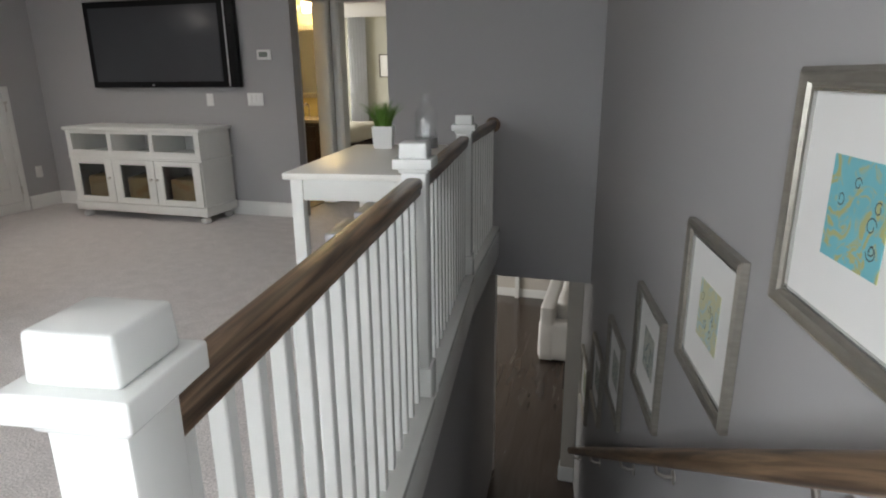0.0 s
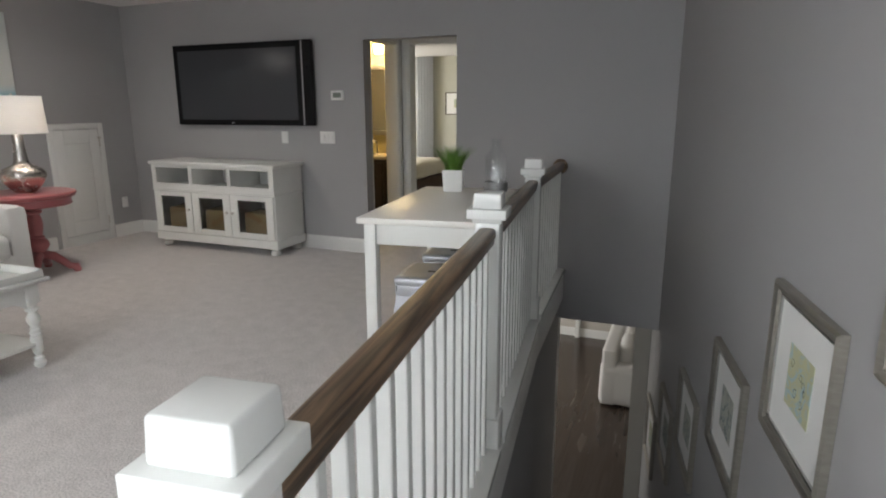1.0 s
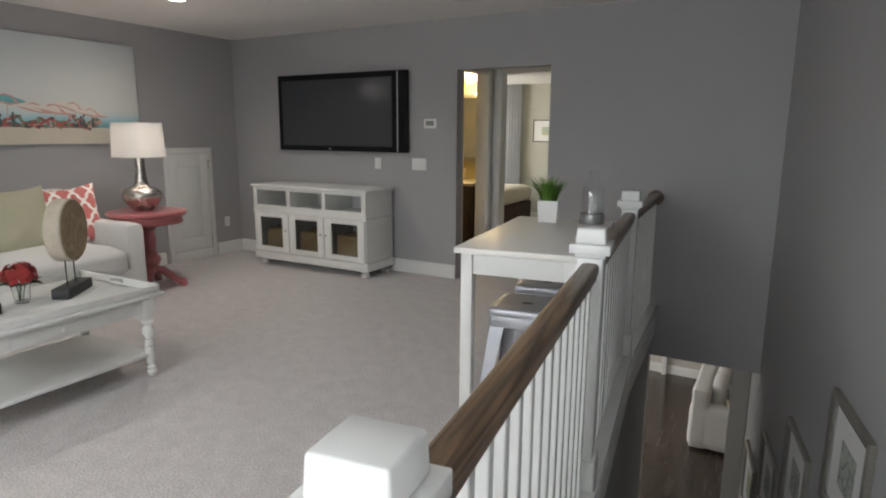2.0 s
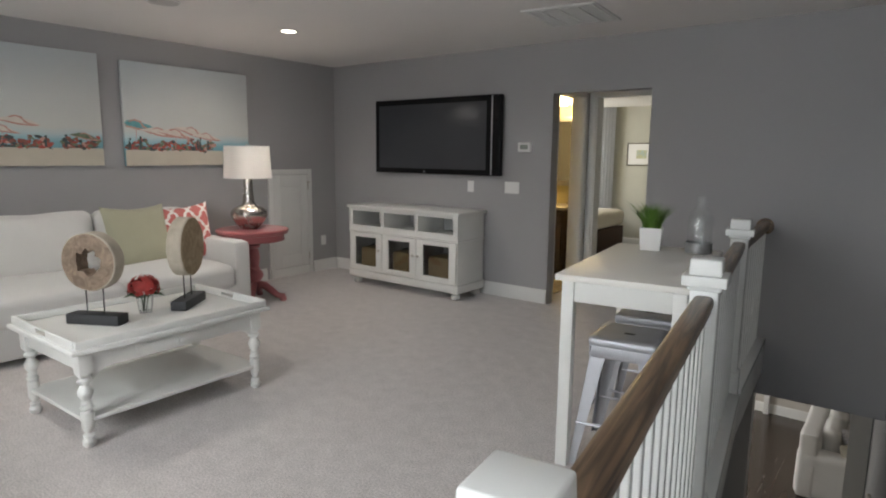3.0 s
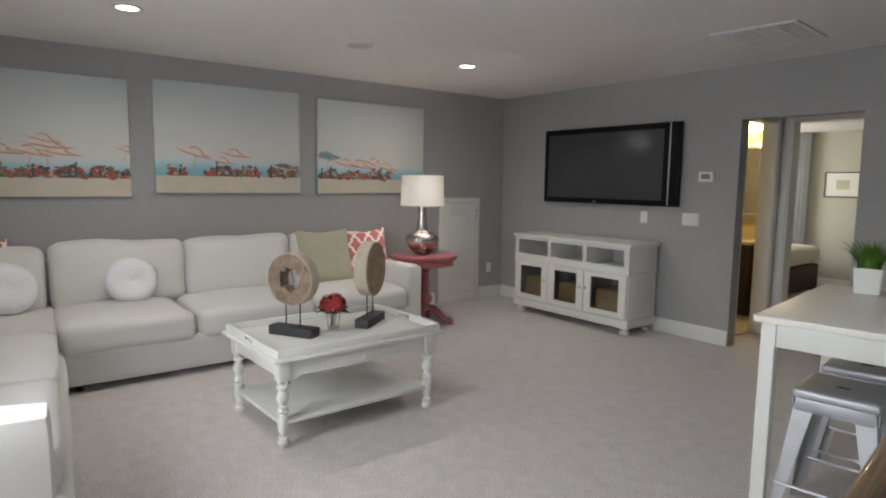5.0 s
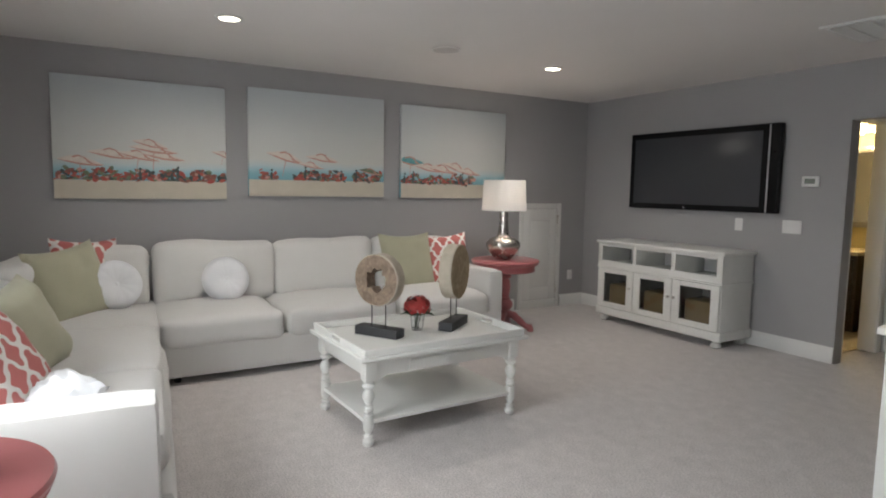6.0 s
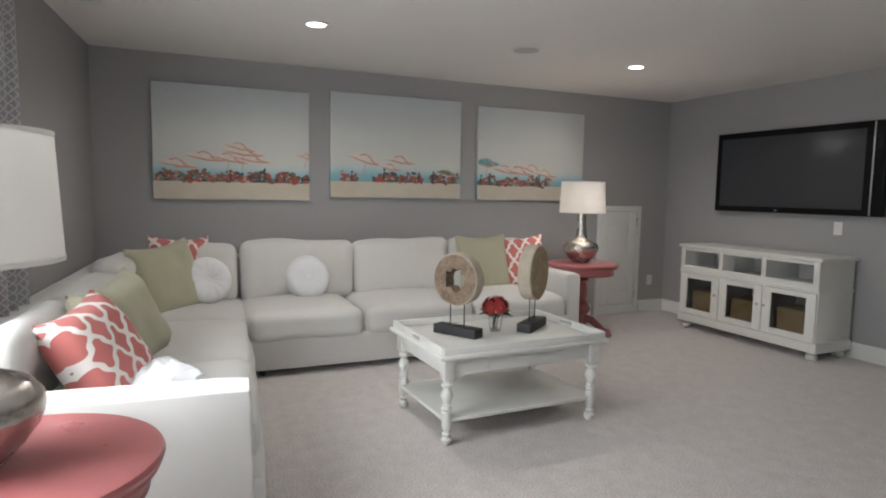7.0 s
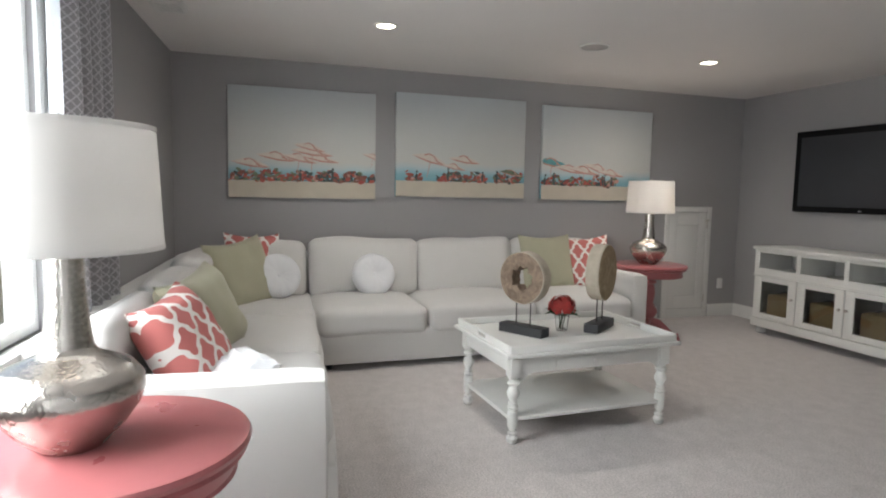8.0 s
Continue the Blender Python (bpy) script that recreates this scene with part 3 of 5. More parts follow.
# sloping handrail on the stair wall
def wall_handrail():
    a, b = Vector((-0.075, 0.15, -2.18)), Vector((-0.075, -4.35, 0.845))
    rail = thing("wall_handrail", STAIR_WALL, "dark stained oak handrail fixed to the stair wall", "handrail")
    prof = [(0.030 * math.cos(radians(t)), 0.034 * math.sin(radians(t))) for t in range(0, 360, 20)]
    length = (b - a).length
    bm = sweep(prof, length)
    slope = math.degrees(math.asin((b.z - a.z) / length))
    part("handrail", bm, RAILWOOD, rail, "dark stained oak rail", Matrix.Translation(a) @ pose(0, 0, 0, 0, 0, 180) @ pose(0, 0, 0, slope, 0, 0), angle=60)
    for k in (0.06, 0.30, 0.54, 0.69, 0.93):
        p = a.lerp(b, k)
        bm = tube([p + Vector((0, 0, -0.03)), p + Vector((0.01, 0, -0.07)), p + Vector((0.04, 0, -0.085)), p + Vector((0.072, 0, -0.085))], 0.008)
        join(bm, lathe([(0, 0), (0.028, 0), (0.028, 0.005), (0, 0.008)], 20), Matrix.Translation(p + Vector((0.075, 0, -0.085))) @ pose(0, 0, 0, 0, -90, 0))
        part("bracket", bm, NICKEL, rail, "nickel wall bracket")


wall_handrail()


# ---------------------------------------------------------------- framed prints along the stairs
def framed_print(s, z, w, h, tone, label, seed):
    pic = thing("framed_print", STAIR_WALL @ pose(-0.002, s, z, 90, 0, -90), label, "framed picture", "prints along the stairs")
    fw = 0.042
    bm = bmesh.new()
    prof = [(0, 0), (0.0, 0.022), (0.010, 0.030), (0.020, 0.024), (0.030, 0.022), (0.036, 0.014), (fw, 0.012), (fw, 0)]
    corners = [(-w / 2, -h / 2, 1, 1), (w / 2, -h / 2, -1, 1), (w / 2, h / 2, -1, -1), (-w / 2, h / 2, 1, -1)]
    rings = [[bm.verts.new((x + sx * d, y + sy * d, t)) for d, t in prof] for x, y, sx, sy in corners]
    for i in range(4):
        a, b = rings[i], rings[(i + 1) % 4]
        for k in range(len(prof) - 1):
            bm.faces.new((a[k], a[k + 1], b[k + 1], b[k]))
    part("frame", bm, FRAME, pic, angle=30)
    lip = box(-w / 2 + fw, w / 2 - fw, -h / 2 + fw, -h / 2 + fw + 0.006, 0.004, 0.014)
    box(-w / 2 + fw, w / 2 - fw, h / 2 - fw - 0.006, h / 2 - fw, 0.004, 0.014, bm=lip)
    box(-w / 2 + fw, -w / 2 + fw + 0.006, -h / 2 + fw + 0.006, h / 2 - fw - 0.006, 0.004, 0.014, bm=lip)
    box(w / 2 - fw - 0.006, w / 2 - fw, -h / 2 + fw + 0.006, h / 2 - fw - 0.006, 0.004, 0.014, bm=lip)
    part("frame_lip", lip, FRAMELIP, pic, "bright silver inner lip")
    part("mat_board", box(-w / 2 + fw, w / 2 - fw, -h / 2 + fw, h / 2 - fw, 0.001, 0.006), MATBOARD, pic, "white mat board")
    part("print", box(-w * 0.19, w * 0.19, -h * 0.19, h * 0.19, 0.006, 0.0075), tone, pic, "small patterned colour print")
    rnd = random.Random(seed)
    scroll = bmesh.new()
    for k in range(6):
        cx, cy = rnd.uniform(-.14, .14) * w, rnd.uniform(-.14, .14) * h
        turn = rnd.uniform(0, 6.3)
        r0 = rnd.uniform(0.010, 0.018)
        pts = [(cx + r0 * (1 - q / 26) * math.cos(turn + q * .45), cy + r0 * (1 - q / 26) * math.sin(turn + q * .45), 0.0078) for q in range(15)]
        for (xa, ya, za), (xb, yb, zb) in zip(pts, pts[1:]):
            d = Vector((xb - xa, yb - ya, 0)).normalized().cross(Vector((0, 0, 1))) * 0.0013
            scroll.faces.new([scroll.verts.new((xa + d.x, ya + d.y, za)), scroll.verts.new((xa - d.x, ya - d.y, za)), scroll.verts.new((xb - d.x, yb - d.y, zb)), scroll.verts.new((xb + d.x, yb + d.y, zb))])
    tagged(part("scroll_pattern", scroll, SCROLL, pic, smooth=False), kind="stuff")
    return pic


SCROLL = material("dark_ink", (0.05, 0.07, 0.07), 0.8)


def print_material(name, a, b, scale):
    m = material(name, a, 0.8, vary=0.1)
    nt = m.node_tree
    tc = [n for n in nt.nodes if n.type == "TEX_COORD"][0]
    bs = nt.nodes["Principled BSDF"]
    base = bs.inputs["Base Color"].links[0].from_socket
    no = nt.nodes.new("ShaderNodeTexNoise")
    no.inputs["Scale"].default_value, no.inputs["Distortion"].default_value = scale, 2.5
    nt.links.new(tc.outputs["Object"], no.inputs["Vector"])
    ramp = nt.nodes.new("ShaderNodeValToRGB")
    ramp.color_ramp.elements[0].position, ramp.color_ramp.elements[1].position = 0.47, 0.60
    nt.links.new(no.outputs["Fac"], ramp.inputs[0])
    mix = nt.nodes.new("ShaderNodeMixRGB")
    nt.links.new(ramp.outputs[0], mix.inputs[0])
    nt.links.new(base, mix.inputs[1])
    mix.inputs[2].default_value = (*b, 1)
    nt.links.new(mix.outputs[0], bs.inputs["Base Color"])
    return m


AQUA = print_material("aqua_print", (0.16, 0.44, 0.50), (0.40, 0.40, 0.18), 15)
CITRON = print_material("citron_print", (0.50, 0.50, 0.32), (0.38, 0.50, 0.52), 14)
GREYPRINT = print_material("grey_print", (0.42, 0.43, 0.38), (0.22, 0.26, 0.26), 14)
for k, (s, z, tone, lab) in enumerate([
        (-3.88, 1.06, AQUA, "pewter framed aqua print in a wide white mat"),
        (-3.15, 0.565, CITRON, "pewter framed citron and blue print in a white mat"),
        (-2.39, 0.070, GREYPRINT, "pewter framed pale grey-green print in a white mat"),
        (-1.57, -0.44, GREYPRINT, "pewter framed muted print in a white mat"),
        (-0.84, -0.88, GREYPRINT, "pewter framed muted print low on the stair wall"),
        (-0.11, -1.32, CITRON, "pewter framed muted print near the foot of the stairs")]):
    framed_print(s, z, 0.54, 0.52, tone, lab, 40 + k)


# ---------------------------------------------------------------- beach canvases
SAND = material("painted_sand", (0.58, 0.53, 0.44), 0.9, vary=0.05, bump=0.2, bump_scale=120)


def canvas_material():
    m = material("painted_sky_and_sea", (0.5, 0.55, 0.55), 0.9, bump=0.2, bump_scale=200)
    nt = m.node_tree
    bs = nt.nodes["Principled BSDF"]
    tc = [n for n in nt.nodes if n.type == "TEX_COORD"][0]
    sep = nt.nodes.new("ShaderNodeSeparateXYZ")
    nt.links.new(tc.outputs["Object"], sep.inputs[0])
    no = nt.nodes.new("ShaderNodeTexNoise")
    no.inputs["Scale"].default_value = 5
    nt.links.new(tc.outputs["Object"], no.inputs["Vector"])
    add = nt.nodes.new("ShaderNodeMath")
    add.operation = "MULTIPLY_ADD"
    add.inputs[1].default_value = 0.06
    nt.links.new(no.outputs["Fac"], add.inputs[0])
    nt.links.new(sep.outputs[1], add.inputs[2])
    ramp = nt.nodes.new("ShaderNodeValToRGB")
    mr = nt.nodes.new("ShaderNodeMapRange")
    mr.inputs[1].default_value, mr.inputs[2].default_value = -0.47 + 0.03, 0.47 + 0.03
    nt.links.new(add.outputs[0], mr.inputs[0])
    nt.links.new(mr.outputs[0], ramp.inputs[0])
    e = ramp.color_ramp.elements
    e[0].position, e[0].color = 0.14, (0.20, 0.42, 0.50, 1)
    e[1].position, e[1].color = 1.0, (0.54, 0.585, 0.605, 1)
    for pos, col in ((0.21, (0.25, 0.48, 0.55, 1)), (0.25, (0.38, 0.57, 0.62, 1)), (0.285, (0.54, 0.63, 0.64, 1)), (0.34, (0.64, 0.65, 0.62, 1)), (0.6, (0.64, 0.655, 0.64, 1))):
        el = e.new(pos)
        el.color = col
    nt.links.new(ramp.outputs[0], bs.inputs["Base Color"])
    return m


SKYSEA = canvas_material()
STROKES = {"brick": material("brick_paint_strokes", (0.26, 0.105, 0.085), 0.8, vary=0.25, scale=30),
           "red": material("red_paint_strokes", (0.43, 0.10, 0.08), 0.8, vary=0.2, scale=30),
           "pink": material("pale_pink_paint_strokes", (0.56, 0.315, 0.27), 0.8, vary=0.12, scale=30),
           "dark": material("dark_teal_paint_strokes", (0.075, 0.095, 0.095), 0.8, vary=0.25, scale=30),
           "green": material("green_paint_strokes", (0.17, 0.21, 0.14), 0.8, vary=0.25, scale=30),
           "teal": material("teal_paint_strokes", (0.16, 0.40, 0.42), 0.8, vary=0.2, scale=30),
           "white": material("off_white_paint_strokes", (0.70, 0.63, 0.57), 0.8, vary=0.08, scale=30)}


def blob(bm, cx, cy, rx, ry, tilt, z, rnd, dome=False):
    n = 14
    verts = []
    for i in range(n):
        a = 2 * math.pi * i / n
        k = rnd.uniform(0.8, 1.15)
        x, y = rx * k * math.cos(a), ry * k * math.sin(a)
        if dome and y < 0:
            y *= 0.15
        verts.append(bm.verts.new((cx + x * math.cos(tilt) - y * math.sin(tilt), cy + x * math.sin(tilt) + y * math.cos(tilt), z)))
    bm.faces.new(verts)


def canvas(y0, y1, z0, z1, seed, parasols, crowd):
    """parasols: (along, up, size); crowd: stretches (from, to) of figures' colours along the shore."""
    w, h = y1 - y0, z1 - z0
    art = thing("beach_canvas", pose(-5.058, (y0 + y1) / 2, (z0 + z1) / 2, 90, 0, 90), "large unframed beach canvas with pale sky and red parasols", "painting", "three beach canvases")
    part("canvas", box(-w / 2, w / 2, -h / 2, h / 2, 0, 0.038, 0.003), SKYSEA, art, "painted pale sky over a teal sea")
    part("painted_sand", box(-w / 2, w / 2, -h / 2, -h / 2 + 0.155 * h, 0.0365, 0.0388), SAND, art, "cream sand along the foot of the painting")
    rnd = random.Random(seed)
    sets = {k: bmesh.new() for k in STROKES}
    base = -h / 2 + 0.155 * h
    z = 0.0385
    for a, b in crowd:
        x = a
        while x < b:                                   # loungers, bathers and bags, heaped unevenly
            kind = rnd.choice(["red", "red", "dark", "brick", "green", "red", "dark", "brick", "pink", "green", "brick"])
            heap = 0.35 + 0.65 * abs(math.sin(x * 17 + seed))
            z += 0.00001
            blob(sets[kind], x * w - w / 2, base + rnd.uniform(0.006, 0.10) * heap, rnd.uniform(0.010, 0.038), rnd.uniform(0.006, 0.020), rnd.uniform(-.7, .7), z, rnd)
            if rnd.random() < 0.03:
                fx, fh = x * w - w / 2, rnd.uniform(0.035, 0.055)
                blob(sets["dark"], fx, base + fh, 0.012, fh, rnd.uniform(-.12, .12), z + 0.0002, rnd)
                blob(sets["dark"], fx + 0.004, base + 2 * fh + 0.012, 0.011, 0.012, 0, z + 0.0002, rnd)
            x += rnd.uniform(0.002, 0.007)
        blob(sets["dark"], (a + b) / 2 * w - w / 2, base + 0.010, (b - a) * w / 2, 0.012, 0, 0.0384, rnd)
    for k, (px, py, size) in enumerate(parasols):
        cx, cy = px * w - w / 2, py * h - h / 2
        tilt = rnd.uniform(-0.30, -0.10)
        z += 0.0004
        top = "teal" if seed == 12 and k == 0 else "green" if seed == 7 and k == 3 else "white"

        def spot_of(u, v):
            """A place on the canopy: u along its rim, v up towards its crown."""
            return cx + size * (u * math.cos(tilt) - v * math.sin(tilt)), cy + size * (u * math.sin(tilt) + v * math.cos(tilt))

        def stroke(kind, points, lift):
            sets[kind].faces.new([sets[kind].verts.new((min(w / 2, max(-w / 2, x_)), y_, z + lift)) for x_, y_ in (spot_of(u, v) for u, v in points)])
        jit = [rnd.uniform(-.05, .05) for _ in range(8)]
        stroke(top, [(-1.15, 0.0), (-0.55, -0.05 + jit[0] * .5), (0.1, -0.09), (0.75, -0.04 + jit[1] * .5), (1.2, 0.02), (0.72, 0.17 + jit[2]), (0.2, 0.31 + jit[3]), (-0.12, 0.35), (-0.5, 0.24 + jit[4])], 0)
        stroke("pink", [(-1.1, -0.01), (-0.5, -0.10), (0.1, -0.15), (0.8, -0.09), (1.15, 0.0), (0.7, -0.02), (0.1, -0.05), (-0.5, -0.02)], 0.00008)
        stroke("pink", [(0.05, 0.32), (0.16, 0.30), (0.66, 0.0), (0.52, -0.03)], 0.00012)
        stroke("pink", [(-0.42, 0.22 + jit[5]), (-0.12, 0.38), (0.28, 0.30 + jit[6]), (0.25, 0.24), (-0.1, 0.30), (-0.38, 0.17)], 0.00016)
        stroke("pink", [(0.30, 0.04), (0.95, -0.03), (1.2, 0.03), (0.9, 0.02), (0.34, 0.09)], 0.0002)
        if k % 2 == 0:
            stroke("pink", [(0.02, -0.1), (0.06, -0.1), (0.10, -1.0), (0.07, -1.0)], -0.0003)
    for k, bm in sets.items():
        tagged(part(k + "_paint", bm, STROKES[k], art, smooth=False), kind="stuff")


canvas(0.23, 1.49, 1.265, 2.205, 3, [(0.14, 0.30, 0.14), (0.31, 0.365, 0.15), (0.46, 0.36, 0.14), (0.60, 0.365, 0.15), (0.55, 0.42, 0.16), (0.53, 0.465, 0.12), (0.98, 0.40, 0.09)],
       [(0.02, 0.14), (0.15, 0.50), (0.50, 0.92), (0.95, 0.99)])
canvas(1.68, 2.98, 1.295, 2.24, 7, [(0.25, 0.36, 0.16), (0.51, 0.365, 0.14), (0.43, 0.295, 0.11), (0.89, 0.25, 0.11)], [(0.08, 0.19), (0.32, 0.68), (0.76, 0.98)])
canvas(3.17, 4.45, 1.29, 2.215, 12, [(0.08, 0.38, 0.17), (0.24, 0.32, 0.15), (0.37, 0.31, 0.16), (0.50, 0.335, 0.16), (0.62, 0.29, 0.14)], [(0.01, 0.34), (0.34, 0.68)])


# ---------------------------------------------------------------- television and switches
def television():
    tv = thing("television", pose(-4.29, 5.70, 1.215), "black wall-mounted flat television, switched off", "television")
    w, h = 1.67, 0.79
    part("mount", box(0.5, 1.15, -0.02, -0.002, 0.15, 0.65), BLACK, tv, "dark wall mount")
    part("case", box(0, w, -0.075, -0.018, 0, h, 0.008), BLACK, tv, "black glossy casing")
    part("screen", box(0.062, w - 0.165, -0.080, -0.074, 0.055, h - 0.06, 0.001), SCREEN, tv, "dark glass screen")
    part("speaker_strip", box(w - 0.105, w - 0.092, -0.081, -0.073, 0.008, h - 0.008, 0.002), SILVERBAR, tv, "thin silver strip beside the speaker")
    part("speaker", box(w - 0.088, w - 0.006, -0.079, -0.073, 0.01, h - 0.01, 0.002), BLACK, tv, "black side speaker")
    part("badge", box(0.70, 0.73, -0.0785, -0.074, 0.018, 0.028), SILVERBAR, tv, "tiny silver badge")


television()


def wall_plate(m, w, h, toggles, label):
    p = thing("light_switch", m, label, "light switch")
    part("plate", box(-w / 2, w / 2, -0.008, 0, -h / 2, h / 2, 0.003), PLATE, p)
    for i in range(toggles):
        x = (i - (toggles - 1) / 2) * 0.046
        part("toggle", box(x - 0.016, x + 0.016, -0.012, -0.007, -0.033, 0.033, 0.002), PLATE, p)


wall_plate(pose(-3.01, 5.70, 1.10), 0.076, 0.115, 1, "single white light switch plate under the television")
wall_plate(pose(-2.515, 5.70, 1.105), 0.165, 0.115, 3, "triple white light switch plate beside the doorway")
outlet = thing("wall_outlet", pose(-5.06, 5.49, 0.37, 0, 0, 90), "white wall outlet above the baseboard", "outlet")
part("plate", box(-0.037, 0.037, -0.008, 0, -0.058, 0.058, 0.003), PLATE, outlet)
for z in (-0.024, 0.024):
    part("socket", box(-0.016, 0.016, -0.0105, -0.007, z - 0.015, z + 0.015, 0.003), PLATE, outlet)
thermo = thing("thermostat", pose(-2.38, 5.70, 1.497), "white wall thermostat with a grey display", "thermostat")
part("case", box(-0.07, 0.07, -0.026, 0, -0.045, 0.045, 0.008, 3), PLATE, thermo)
part("display", box(-0.043, 0.043, -0.028, -0.024, -0.020, 0.024, 0.001), LCD, thermo, "grey display")


# ---------------------------------------------------------------- media console
def console():
    w, d, h = 1.50, 0.46, 0.87
    c = thing("media_console", pose(-4.30, 5.205, 0), "white painted media console with three glazed doors and open cubbies", "cabinet")
    t = 0.022
    z0, z1 = 0.075, h - 0.03
    part("back_panel", box(0.012, w - 0.012, d - 0.016, d - 0.004, z0, z1), INNER, c)
    for x in (0.012, w - 0.012 - t):
        part("side_panel", box(x, x + t, 0.012, d - 0.016, z0, z1, 0.002), WHITEPAINT, c)
    for z in (z0 + 0.075, 0.605, z1 - t):
        part("shelf", box(0.012 + t, w - 0.012 - t, 0.014, d - 0.017, z, z + t, 0.001), WHITEPAINT, c)
    for x in (0.505, 0.975):
        part("divider", box(x - t / 2, x + t / 2, 0.016, d - 0.018, 0.174, 0.604, 0.001), WHITEPAINT, c)
        part("divider", box(x - t / 2, x + t / 2, 0.016, d - 0.018, 0.628, z1 - t, 0.001), WHITEPAINT, c)
    part("top", box(-0.018, w + 0.018, -0.02, d, h - 0.032, h, 0.008, 3), WHITEPAINT, c)
    part("plinth", box(-0.006, w + 0.006, -0.008, d - 0.002, 0.072, 0.155, 0.010, 3), WHITEPAINT, c)
    ff = bmesh.new()
    for x, ww in ((0.006, 0.055), (w - 0.061, 0.055), (0.482, 0.046), (0.952, 0.046)):
        box(x, x + ww, -0.004, 0.0155, 0.63, z1 - 0.001, 0.003, bm=ff)
    box(0.0055, w - 0.0055, -0.003, 0.015, 0.59, 0.655, 0.004, bm=ff)
    box(0.0065, w - 0.0065, -0.0035, 0.015, 0.808, z1 + 0.002, 0.003, bm=ff)
    part("face_frame", ff, WHITEPAINT, c)
    part("moulding", box(-0.004, w + 0.004, -0.010, d - 0.003, 0.575, 0.592, 0.006, 3), WHITEPAINT, c)
    for k, (x0, x1, knob) in enumerate(((0.02, 0.50, 1), (0.508, 0.975, 1), (0.983, 1.48, 0))):
        fr = bmesh.new()
        a, b, z_lo, z_hi, s = x0, x1, 0.16, 0.572, 0.085
        box(a, a + s, -0.012, 0.012, z_lo, z_hi, 0.004, bm=fr)
        box(b - s, b, -0.012, 0.012, z_lo, z_hi, 0.004, bm=fr)
        box(a + s, b - s, -0.0115, 0.0115, z_lo, z_lo + 0.055, 0.003, bm=fr)
        box(a + s, b - s, -0.0115, 0.0115, z_hi - 0.045, z_hi, 0.003, bm=fr)
        door = part("door", fr, WHITEPAINT, c, "white framed glazed door")
        pane = part("pane", box(a + s - 0.004, b - s + 0.004, -0.002, 0.001, z_lo + 0.05, z_hi - 0.04), PANE, door, "clear glass pane")
        pane.visible_shadow = False
        kx = b - 0.03 if knob else a + 0.03
        part("knob", lathe([(0, 0), (0.006, 0), (0.006, 0.014), (0.014, 0.018), (0.014, 0.026), (0, 0.030)], 18), NICKEL, door, "round nickel knob", pose(kx, -0.012, 0.40, 90, 0, 0))
    for x in (0.07, w - 0.07):
        for y in (0.06, d - 0.06):
            part("bun_foot", lathe([(0, 0), (0.030, 0), (0.045, 0.012), (0.048, 0.030), (0.040, 0.050), (0.028, 0.056), (0.036, 0.064), (0.036, 0.073), (0, 0.073)], 24), WHITEPAINT, c, at=pose(x, y, 0))
    for x0, x1 in ((0.10, 0.42), (0.57, 0.89), (1.06, 1.40)):
        basket = tagged(solid("wicker_basket", soft_block(x1 - x0, 0.26, 0.23, 0.03, 6, wobble=0.004), WICKER, "tan woven wicker basket behind the cabinet glass", "basket",
                              pose(-4.30 + (x0 + x1) / 2, 5.205 + 0.20, 0.173 + 0.115)), group="baskets in the console")
        cab = thing("cable", pose(-4.30 + (x0 + x1) / 2, 5.205 + 0.14, 0.402), "loose black cable lying on a basket", "cable", "cables in the console")
        part("lead", tube([(-0.09, 0.02, 0.004), (-0.02, 0, 0.03), (0.05, 0.01, 0.02), (0.10, -0.01, 0.05), (0.12, 0.02, 0.03)], 0.007, 8), CABLE, cab)


console()


# ---------------------------------------------------------------- low access door
def access_door():
    d = thing("door_3", pose(-5.06, 4.70, 0, 0, 0, 90), "small white panelled access door, shut, in the grey wall", "door")
    tagged(d, kind="structure")
    w, h = 0.61, 1.235
    fr = box(0, 0.058, -0.022, 0.0, 0.0, h, 0.004)
    box(w - 0.058, w, -0.022, 0, 0.0, h, 0.004, bm=fr)
    box(0.058, w - 0.058, -0.0215, 0, h - 0.06, h, 0.004, bm=fr)
    box(0.058, w - 0.058, -0.0212, 0, 0.0, 0.10, 0.004, bm=fr)
    part("frame", fr, TRIM, d)
    lf = bmesh.new()
    a, b = 0.062, w - 0.062
    box(a, a + 0.10, -0.016, -0.001, 0.105, h - 0.064, 0.003, bm=lf)
    box(b - 0.10, b, -0.016, -0.001, 0.105, h - 0.064, 0.003, bm=lf)
    box(a + 0.10, b - 0.10, -0.0158, -0.001, 0.105, 0.25, 0.003, bm=lf)
    box(a + 0.10, b - 0.10, -0.0158, -0.001, h - 0.20, h - 0.064, 0.003, bm=lf)
    box(a + 0.102, b - 0.102, -0.008, -0.001, 0.252, h - 0.202, 0.002, bm=lf)
    leaf = part("leaf", lf, TRIM, d, "raised panel door leaf")
    for z in (0.22, h - 0.20):
        part("hinge", tube([(w - 0.06, -0.026, z - 0.04), (w - 0.06, -0.026, z + 0.04)], 0.006, 8), NICKEL, d, "small nickel hinge")
    part("latch", box(w - 0.075, w - 0.045, -0.040, -0.018, h - 0.16, h - 0.14, 0.003), NICKEL, d, "nickel latch")


access_door()


